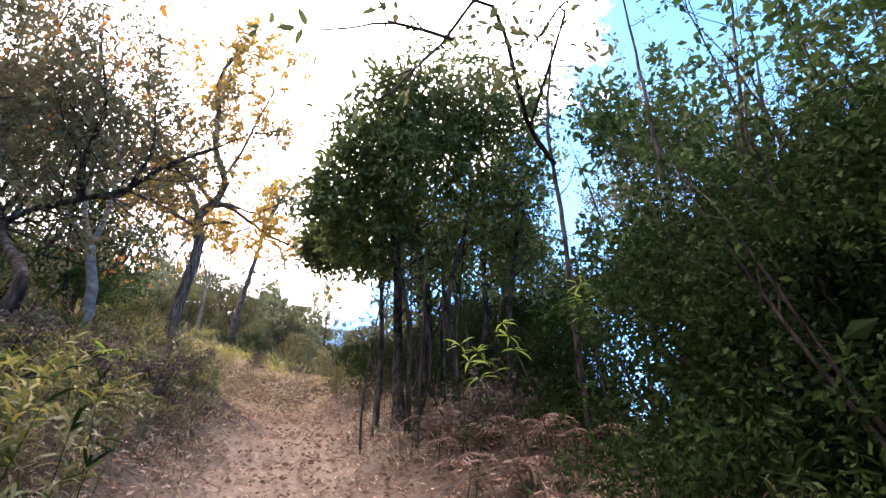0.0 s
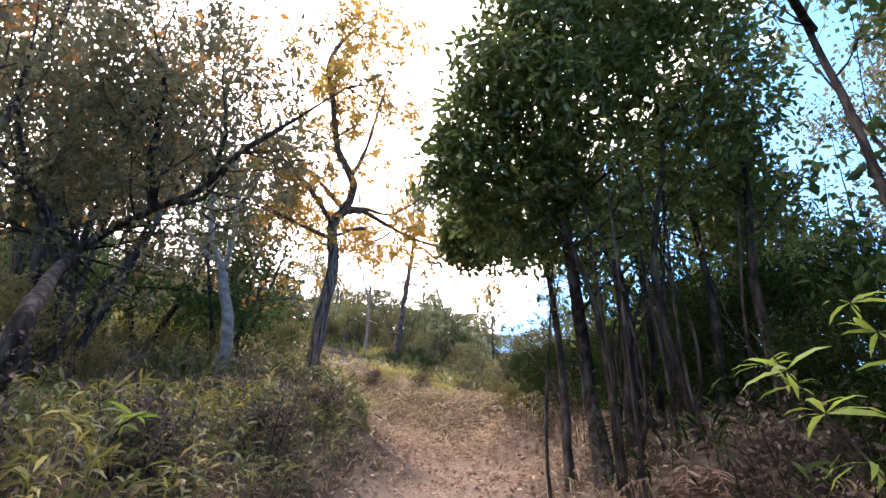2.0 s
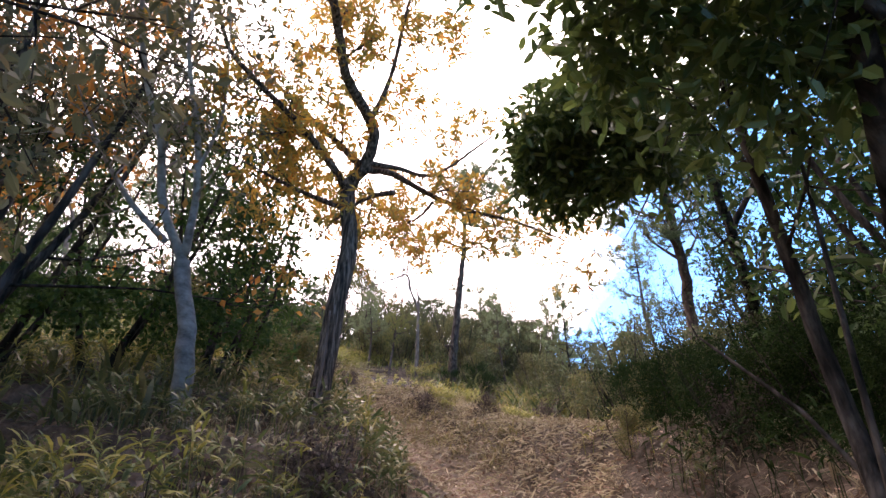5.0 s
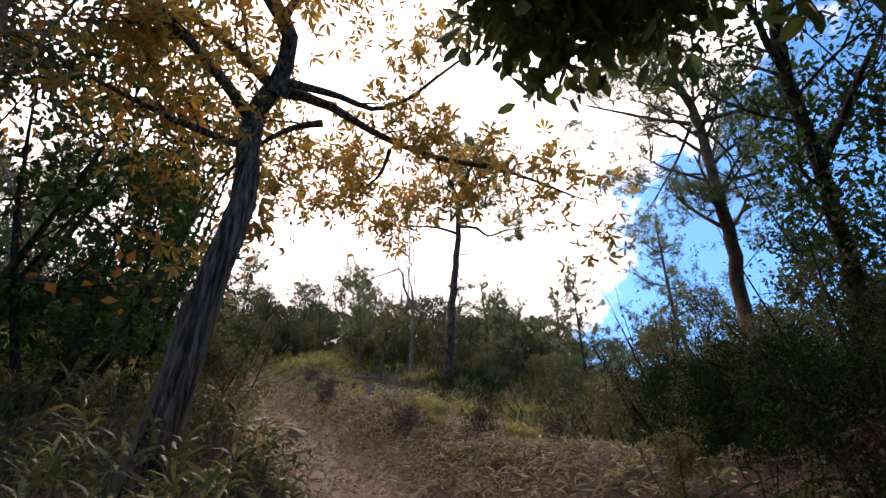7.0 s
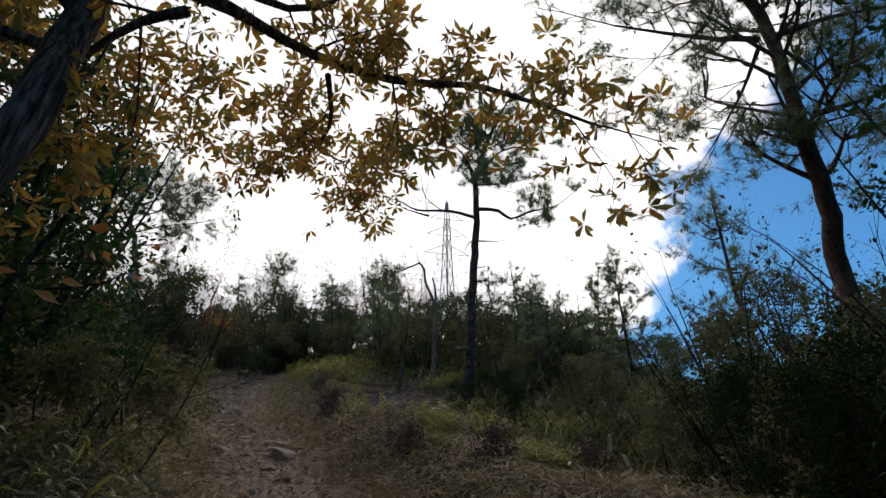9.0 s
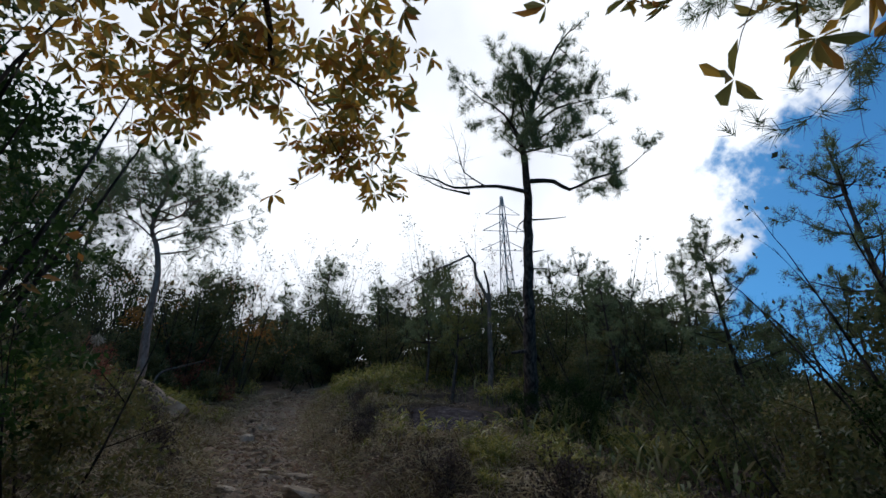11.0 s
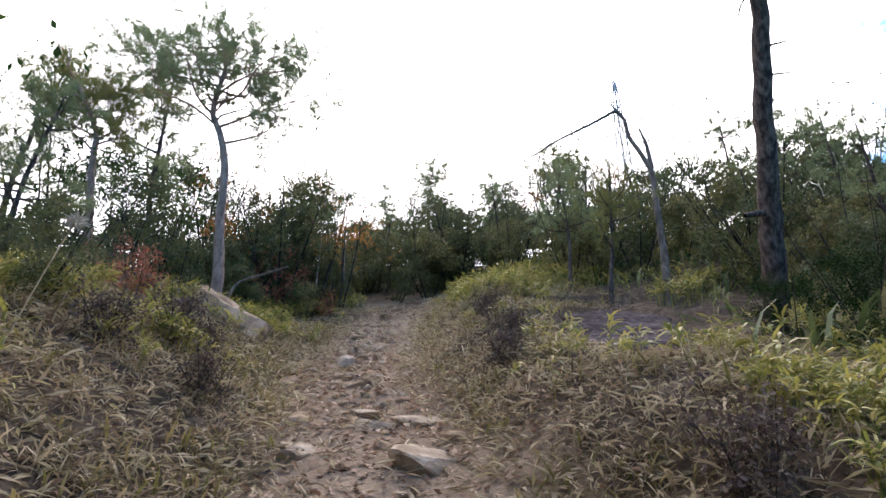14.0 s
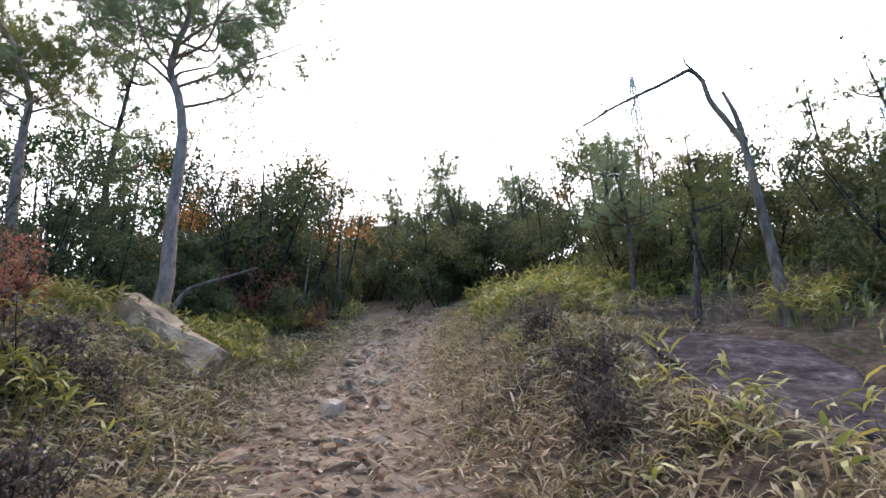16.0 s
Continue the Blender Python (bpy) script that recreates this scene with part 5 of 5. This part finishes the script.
def upright(rng, n, lie=0.0):
    """Rotations that keep x outwards and z nearly up."""
    a = rng.uniform(0, 2 * np.pi, n)
    el = rng.uniform(0.05, 1.35 - 0.8 * lie, n)
    d = np.stack([np.cos(a) * np.cos(el), np.sin(a) * np.cos(el), np.sin(el)], -1)
    s = np.stack([-np.sin(a), np.cos(a), 0 * a], -1)
    return np.stack([d, s, np.cross(d, s)], -1)


def stuff(name, label, category, v, f, mat):
    return tagged(new(name, mesh_of(name, v, f, mat, False)), label, category, kind="stuff")


def tufts(rng, x, y, blades, spread, size, low=0.0, width=1.0, lie=0.0):
    """Clumps of blades rising from the ground at each spot."""
    px, py = np.repeat(x, blades) + rng.normal(size=len(x) * blades) * spread, np.repeat(y, blades) + rng.normal(size=len(x) * blades) * spread
    pos = np.stack([px, py, height(px, py) + low], -1)
    big = np.repeat(rng.uniform(0.55, 1.25, len(x)), blades) * rng.uniform(0.5, 1.1, len(px)) * size
    return scatter(BLADE_V, BLADE_F, pos, upright(rng, len(px), lie), big[:, None] * np.array([1, width, 1.3]))


def sasa(rng, x, y, tall, leaves=6, size=0.2, width=1.5):
    """Bamboo grass: a thin culm with a fan of leaves at its top."""
    n = len(x)
    g = np.stack([x, y, height(x, y)], -1)
    h = tall * rng.uniform(0.5, 1.1, n)
    lean = rng.normal(size=(n, 2)) * 0.16
    top = g + np.stack([lean[:, 0] * h, lean[:, 1] * h, h], -1)
    w = 0.004
    c = np.stack([g + (w, 0, 0), g - (w, w, 0), top, g + (0, w, 0)], 1).reshape(-1, 3)
    k = np.arange(n)[:, None] * 4
    cf = np.concatenate([k + [0, 1, 2], k + [1, 3, 2], k + [3, 0, 2]])
    t = np.repeat(top, leaves, 0)
    t = t - (np.repeat(top - g, leaves, 0) * rng.uniform(0, 0.35, (len(t), 1)))
    a = rng.uniform(0, 2 * np.pi, len(t))
    el = rng.uniform(-0.2, 0.9, len(t))
    d = np.stack([np.cos(a) * np.cos(el), np.sin(a) * np.cos(el), np.sin(el)], -1)
    rot = frames_from(d, rng, 1.0)
    sc = (rng.uniform(0.6, 1.1, len(t)) * size)[:, None] * np.array([1, width, 1.6])
    lv, lf = scatter(BLADE_V, BLADE_F, t, rot, sc)
    return np.concatenate([c, lv]), np.concatenate([cf, lf + len(c)])


rng = np.random.default_rng(41)
# fallen leaves all over the near slope
x, y = spots(rng, 170000, (-14, 4, -2, 19), lambda x, y, d: (d < 3.5) & (rng.uniform(0, 1, len(x)) < 1.0 - 0.72 * sstep(0.9, 1.6, d)))
pos = np.stack([x, y, height(x, y) + rng.uniform(0.005, 0.03, len(x))], -1)
a = rng.uniform(0, 6.28, len(x))
dirs = np.stack([np.cos(a), np.sin(a), rng.normal(size=len(x)) * 0.3 + 0.25], -1)
v, f = scatter(SMALL_V, SMALL_F, pos, frames_from(dirs, rng, 1.2), rng.uniform(0.025, 0.075, len(x)))
stuff("leaf_litter", "brown fallen leaves strewn over trail and banks", "leaf litter", v, f, LITTER)
# withered bamboo grass and straw on the banks
x, y = spots(rng, 12000, (-13, 3.5, -1, 17), lambda x, y, d: (d > 0.85) & (d < 3.2) & (waves(x, y, 2.2, 12) > -0.15))
v, f = tufts(rng, x, y, 11, 0.1, 0.16, 0, 0.8, 0.45)
stuff("withered_grass", "withered bamboo grass lying on the banks", "dry grass", v, f, SASA_DRY)
x, y = spots(rng, 9000, (-14, -4, 9.5, 19), lambda x, y, d: (d > 0.55 + 0.3 * rng.uniform(-1, 1, len(x))) & (d < 3.2) & (waves(x, y, 2.6, 13) > -0.1) & (off_slab(x, y) > 1.12))
v, f = tufts(rng, x, y, 10, 0.08, 0.15, 0, 0.5, 0.55)
stuff("straw_grass", "pale straw-coloured grass along the upper trail", "dry grass", v, f, DRYGRASS)
# straw lying flat
x, y = spots(rng, 70000, (-14, -2, 8.5, 19), lambda x, y, d: (d < 3.0) & (off_slab(x, y) > 1.12) & (rng.uniform(0, 1, len(x)) < 0.22 + 0.78 * sstep(0.3, 0.75, d)))
pos = np.stack([x, y, height(x, y) + rng.uniform(0.01, 0.07, len(x))], -1)
a = rng.uniform(0, 6.28, len(x))
v, f = scatter(SMALL_V, SMALL_F, pos, frames_from(np.stack([np.cos(a), np.sin(a), rng.normal(size=len(x)) * 0.35], -1), rng, 0.8), rng.uniform(0.05, 0.15, len(x))[:, None] * np.array([1, 0.28, 1]))
stuff("straw_litter", "pale broken straw lying over the upper trail", "straw", v, f, DRYGRASS)
# fans of dead bamboo grass leaves close to the ground
x, y = spots(rng, 11000, (-13, 1.0, 0.5, 17.5), lambda x, y, d: (d > 0.6) & (d < 2.9) & (waves(x, y, 3.1, 21) > -0.25) & (off_slab(x, y) > 1.12))
v, f = sasa(rng, x, y, 0.08, 8, 0.09, 0.9)
stuff("dead_bamboo_grass", "pale dead fans of bamboo grass leaves on the banks", "dry grass", v, f, SASA_DRY)
# leafy bamboo grass in scattered clumps below the rock slab
x, y = spots(rng, 3200, (-6.5, -3.4, 12.6, 15.6), lambda x, y, d: (d > 1.3) & (waves(x, y, 4.5, 22) > 0.15) & (off_slab(x, y) > 1.6) & (y < 14.2 + 1.2 * (x > -5.8)))
v, f = sasa(rng, x, y, 0.17, 7, 0.105, 1.2)
stuff("trailside_bamboo_grass", "yellow-green clumps of bamboo grass below the rock slab", "bamboo grass", v, f, SASA)
# bamboo grass
x, y = spots(rng, 4500, (-9, -1.6, 0.5, 10.5), lambda x, y, d: (d > 1.15) & (d < 5.5) & (rng.uniform(0, 1, len(x)) < 0.12 + 0.5 * sstep(-0.2, 0.5, waves(x, y, 1.6, 8))))
v, f = sasa(rng, x, y, 0.4, 7, 0.14, 1.15)
stuff("bamboo_grass", "yellow-green bamboo grass under the trees", "bamboo grass", v, f, SASA)
# bamboo grass below the evergreens, blackened in colour to stand for shade
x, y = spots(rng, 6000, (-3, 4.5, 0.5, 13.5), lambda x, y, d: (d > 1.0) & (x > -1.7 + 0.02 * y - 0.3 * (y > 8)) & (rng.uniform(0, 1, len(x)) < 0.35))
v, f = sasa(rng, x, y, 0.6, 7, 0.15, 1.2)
stuff("shaded_bamboo_grass", "bamboo grass under the evergreens, its leaf colour darkened for shade", "bamboo grass", v, f, LEAF_SHADED)
x, y = spots(rng, 6500, (-20, -2, 10, 22), lambda x, y, d: ((y > 14.6) | (x < -8.6) | ((x < -4.8) & (y > 13.2))) & (d > 0.95) & (d < 6.5) & (off_slab(x, y) > 1.12) & (rng.uniform(0, 1, len(x)) < (0.06 + 0.75 * sstep(0.05, 0.5, waves(x, y, 1.9, 9))) * sstep(0.7, 1.7, d)))
v, f = sasa(rng, x, y, 0.27, 5, 0.14)
stuff("sunlit_bamboo_grass", "bright yellow-green bamboo grass on the open slope", "bamboo grass", v, f, SASA)
x, y = spots(rng, 1500, (-15.5, -11.6, 12.2, 16.2), lambda x, y, d: (d > 0.8) & (d < 2.6) & (waves(x, y, 2.6, 17) > -0.2))
v, f = sasa(rng, x, y, 0.3, 6, 0.14)
stuff("verge_bamboo_grass", "yellow-green bamboo grass behind the boulder", "bamboo grass", v, f, SASA)
# low dry tufts of mixed colour on the open banks
x, y = spots(rng, 5200, (-13, -3.5, 10, 18), lambda x, y, d: (d > 0.7) & (d < 3.4) & (waves(x, y, 3.4, 18) > -0.2) & (off_slab(x, y) > 1.12))
v, f = tufts(rng, x, y, 9, 0.06, 0.17, 0, 0.8, 0.3)
stuff("olive_grass", "low yellowing tufts of grass on the open banks", "grass", v, f, GRASS_OLIVE)
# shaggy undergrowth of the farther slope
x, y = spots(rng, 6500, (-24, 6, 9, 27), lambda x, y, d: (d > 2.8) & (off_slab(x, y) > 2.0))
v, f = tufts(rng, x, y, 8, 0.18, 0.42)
stuff("undergrowth", "olive undergrowth covering the farther slope", "undergrowth", v, f, SASA_SHADED)
x, y = spots(rng, 3500, (-12, 6, -3, 10), lambda x, y, d: (d > 2.6))
v, f = tufts(rng, x, y, 8, 0.15, 0.4)
stuff("forest_undergrowth", "low green undergrowth beneath the trees", "undergrowth", v, f, LEAF_MIXED)


# thick bamboo grass by the boulder
x, y = spots(rng, 2400, (-12.0, -8.2, 10.2, 13.0), lambda x, y, d: (d > 1.35) & (waves(x, y, 4.0, 15) > 0.1) & (np.hypot(x + 10.9, y - 12.5) > 0.75))
v, f = sasa(rng, x, y, 0.3, 6, 0.13)
stuff("boulder_bamboo_grass", "thick yellow-green bamboo grass before the boulder", "bamboo grass", v, f, SASA)
x, y = spots(rng, 1200, (-13.5, -7.8, 15.4, 18.2), lambda x, y, d: (d > 0.9) & (waves(x, y, 3.6, 16) > 0.1) & (off_slab(x, y) > 1.12))
v, f = sasa(rng, x, y, 0.36, 7, 0.16)
stuff("yellow_bamboo_grass", "bright yellow bamboo grass along the upper trail", "bamboo grass", v, f, SASA)
# bank tufts use the bamboo grass colour toned down for shade
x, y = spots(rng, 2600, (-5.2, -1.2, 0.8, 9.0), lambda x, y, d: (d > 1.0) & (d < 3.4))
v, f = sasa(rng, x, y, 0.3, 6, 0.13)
stuff("bank_bamboo_grass", "dull dark bamboo grass on the bank", "bamboo grass", v, f, SASA_SHADED)

# ---- the slim tree on the right with its bough over the trail ----
rng = np.random.default_rng(51)
tree("overhanging_tree", "slim dark tree whose leafy bough hangs over the trail", "tree", on_ground(1.25, 4.75),
     [([on_ground(1.25, 4.75, 0.1), (1.22, 4.78, 2.9), (1.2, 4.7, 4.2), (1.15, 4.65, 5.4), (1.3, 4.6, 6.6)], 0.036, 0.014, 0.55),
      ([(1.17, 4.66, 4.9), (0.8, 3.9, 4.75), (0.28, 2.09, 4.08), (-0.01, 2.05, 3.72), (-0.26, 2.02, 3.35)], 0.03, 0.006, 0.5),
      ([(0.8, 3.9, 4.75), (0.65, 1.97, 3.88), (0.47, 1.81, 3.53)], 0.016, 0.005, 0.4),
      ([(0.05, 2.04, 3.75), (-0.24, 1.86, 3.66), (-0.44, 1.80, 3.55)], 0.012, 0.004, 0.3)],
     BARK_DARK, LEAF_MIXED, rng, twig=0.4, level=1, kids=3, gap=0.16, per=3, spread=0.04, size=0.075)


# ---- bamboo stems beside the trail ----
def bamboo(at, tip, rng, leaves=16, size=0.13):
    at, tip = np.array(at), np.array(tip)
    top = thing("bamboo_stem", at, "thin bamboo stem with fresh green drooping leaves", "bamboo", "bamboo stems by the trail")
    mid = (at + tip) / 2 + (0, 0, 0.12)
    line = smooth_line([np.zeros(3), mid - at, tip - at], 0.1)
    w = Wood()
    w.tube(line, np.linspace(0.005, 0.002, len(line)), 5)
    w.part("culm", BARK_DARK, top)
    for i in range(leaves):
        j = int((0.78 + 0.22 * i / leaves) * (len(line) - 1))
        a = i * 2.4 + rng.uniform(-0.5, 0.5)
        d = np.array([[math.cos(a), math.sin(a), rng.uniform(-0.35, 0.5)]])
        v, f = scatter(BLADE_V, BLADE_F, line[j][None], frames_from(d, rng, 1.0), (np.array([[1, 1.35, 1.2]]) * size * rng.uniform(0.7, 1.1)))
        part("leaf", v, f, BAMBOO, top, smooth=False)
    return top


rng = np.random.default_rng(52)
for gx1, gy1, tip in [(0.55, 3.05, (0.05, 3.08, 2.5)), (0.75, 3.5, (0.35, 3.4, 2.75)), (0.65, 4.0, (0.2, 3.9, 2.7)), (1.1, 3.6, (0.9, 3.3, 3.0)), (-2.3, 2.2, (-2.0, 2.0, 1.9)), (-2.6, 2.9, (-2.2, 2.8, 2.2)), (-2.5, 3.6, (-2.15, 3.5, 2.5))]:
    bamboo(on_ground(gx1, gy1), tip, rng)


# ---- dead ferns at the thicket's edge ----
def fern(at, rng, fronds=8, size=0.6):
    top = thing("dead_fern", at, "withered brown fern drooping at the thicket's edge", "fern", "dead ferns")
    for i in range(fronds):
        a = i * 2.4 + rng.uniform(-0.4, 0.4)
        o = np.array([math.cos(a), math.sin(a), 0])
        L = size * rng.uniform(0.7, 1.1)
        line = smooth_line([np.zeros(3), o * L * 0.35 + (0, 0, L * 0.55), o * L * 0.75 + (0, 0, L * 0.6), o * L * 1.1 + (0, 0, L * 0.35)], 0.03)
        w = Wood()
        w.tube(line, np.linspace(0.004, 0.0015, len(line)), 4)
        n = len(line)
        j = np.repeat(np.arange(n // 5, n), 2)
        sgn = np.tile([1, -1], len(j) // 2)
        tang = np.gradient(line, axis=0)[j]
        tang /= np.linalg.norm(tang, axis=1)[:, None]
        d = np.cross(tang, (0, 0, 1.0)) * sgn[:, None] + tang * 0.4 - (0, 0, 0.25)
        u = (j - n / 5) / (n * 0.8)
        v, f = scatter(BLADE_V, BLADE_F, line[j], frames_from(d, rng, 1.0), (L * 0.32 * (1 - u) * (0.3 + 0.7 * np.minimum(1, u * 5)) + 0.015)[:, None] * np.array([1, 2.0, 1]))
        fr = part("frond", np.concatenate([np.concatenate(w.v), v]), np.concatenate([np.concatenate([np.concatenate(w.f)[:, [0, 1, 2]], np.concatenate(w.f)[:, [0, 2, 3]]]), f + w.n]), FERN_DEAD, top, smooth=False)
    return top


rng = np.random.default_rng(53)
for fx, fy, s in [(0.35, 3.75, 0.45), (0.6, 4.3, 0.5), (0.15, 4.5, 0.4), (0.55, 3.3, 0.42), (0.9, 3.9, 0.5), (0.45, 2.7, 0.45), (0.7, 2.3, 0.5), (0.05, 4.9, 0.45)]:
    fern(on_ground(fx, fy), rng, 9, s)

# ---- fallen branch, vine, seed stalk, root ends ----
rng = np.random.default_rng(54)


def stick(name, label, category, pts, r0, r1, mat):
    pts = smooth_line(pts, 0.08)
    w = Wood()
    base = pts[0].copy()
    w.tube(pts - base, np.linspace(r0, r1, len(pts)), 7, 0.08, rng)
    ob = new(name, mesh_of(name, np.concatenate(w.v), np.concatenate(w.f), mat))
    ob.location = base
    return tagged(ob, label, category)


stick("fallen_branch", "bare pale fallen branch leaning in the brush", "branch", [on_ground(-12.05, 12.7), (-12.02, 12.8, 7.4), (-12.0, 12.93, 7.54), (-11.92, 13.13, 7.64), (-11.67, 13.4, 7.76)], 0.026, 0.012, DEADWOOD)
stick("vine", "pale woody vine climbing the chestnut's foot", "vine", [on_ground(-3.75, 7.3), (-3.84, 7.38, 3.75), (-3.9, 7.5, 4.2), (-3.93, 7.56, 4.7)], 0.018, 0.01, DEADWOOD)
for k in range(5):
    x0, y0 = [(-7.5, 14.1), (-6.6, 13.3), (-9.2, 12.2), (-5.6, 12.4), (-2.6, 4.4)][k]
    a = rng.uniform(0, 6.28)
    stick("dry_stick", "thin dry stick lying on the ground", "stick", [on_ground(x0, y0, -0.02), on_ground(x0 + 0.4 * math.cos(a), y0 + 0.4 * math.sin(a), -0.05), on_ground(x0 + 0.9 * math.cos(a + 0.2), y0 + 0.9 * math.sin(a + 0.2), -0.04)], 0.009, 0.004, STRAW_STEM)
stick("dry_stalk", "long pale straw stalk lying across the rock slab", "stalk", [(-7.70, 14.74, 6.26), (-7.38, 14.64, 6.12), (-7.18, 14.50, 6.01), (-6.99, 14.32, 5.89)], 0.006, 0.004, STRAW_STEM)
stalk = thing("seed_stalk", on_ground(-8.5, 10.5), "tall dry stalk with a pale fluffy seed head", "plant")
w = Wood()
head = np.array((-8.73, 10.7, 6.66)) - np.array(on_ground(-8.5, 10.5))
w.tube(smooth_line([(0, 0, 0), head * 0.55 + (0.03, 0, 0.03), head], 0.1), np.linspace(0.006, 0.003, len(smooth_line([(0, 0, 0), head * 0.55 + (0.03, 0, 0.03), head], 0.1))), 5)
w.part("stem", STRAW_STEM, stalk)
n = 160
d = rng.normal(size=(n, 3)) * (1, 1, 0.7)
v, f = scatter(BLADE_V, BLADE_F, np.repeat(head[None], n, 0) + d * 0.012, frames_from(d, rng), np.full(n, 0.055)[:, None] * np.array([1, 1.2, 1]))
part("seed_head", v, f, FLUFF, stalk, "pale cream seed fluff", smooth=False)

for k in range(12):
    x0, y0 = rng.uniform(-17.0, -12.8), rng.uniform(14.6, 18.6)
    if trail_at(np.array(x0), np.array(y0))[0] < 0.9:
        continue
    b = np.array(on_ground(x0, y0))
    stick("slim_sapling", "slim bare grey sapling standing in the brush", "sapling", [b, b + (rng.normal() * 0.08, rng.normal() * 0.08, 1.0), b + (rng.normal() * 0.2, rng.normal() * 0.2, rng.uniform(1.8, 2.8))], 0.02, 0.007, BARK_PALE)

# ---- the power pylon beyond the ridge ----
PY = np.array((-23.25, 42.92, 33.02))
foot = float(height(PY[0], PY[1])) - 0.3
pylon = thing("power_pylon", (PY[0], PY[1], foot), "distant grey steel lattice pylon on the ridge", "pylon")
H = PY[2] - foot


def strut(name, a, b, r=0.05):
    w = Wood()
    w.tube([np.array(a, float), np.array(b, float)], [r, r], 4)
    return w.part(name, STEEL, pylon)


levels = [0, 0.3, 0.5, 0.64, 0.74, 0.83, 0.91, 1.0]
half = [1.5, 0.85, 0.55, 0.4, 0.33, 0.27, 0.2, 0.08]
turn = 0.5
corner = lambda k, i: np.array([math.cos(turn + i * math.pi / 2) * half[k] * 1.2, math.sin(turn + i * math.pi / 2) * half[k] * 1.2, levels[k] * H])
for k in range(len(levels) - 1):
    for i in range(4):
        strut("leg", corner(k, i), corner(k + 1, i), 0.05)
        strut("brace", corner(k, i), corner(k + 1, (i + 1) % 4), 0.022)
        strut("brace", corner(k, (i + 1) % 4), corner(k + 1, i), 0.022)
        strut("ring", corner(k, i), corner(k, (i + 1) % 4), 0.022)
for zf, L in [(0.74, 2.0), (0.83, 1.8), (0.91, 1.5)]:
    for sgn in (1, -1):
        o = np.array([math.cos(0.75), math.sin(0.75), 0]) * sgn * L
        strut("cross_arm", (0, 0, zf * H), o + (0, 0, zf * H), 0.03)
        strut("cross_arm", (0, 0, (zf + 0.05) * H), o + (0, 0, zf * H), 0.03)
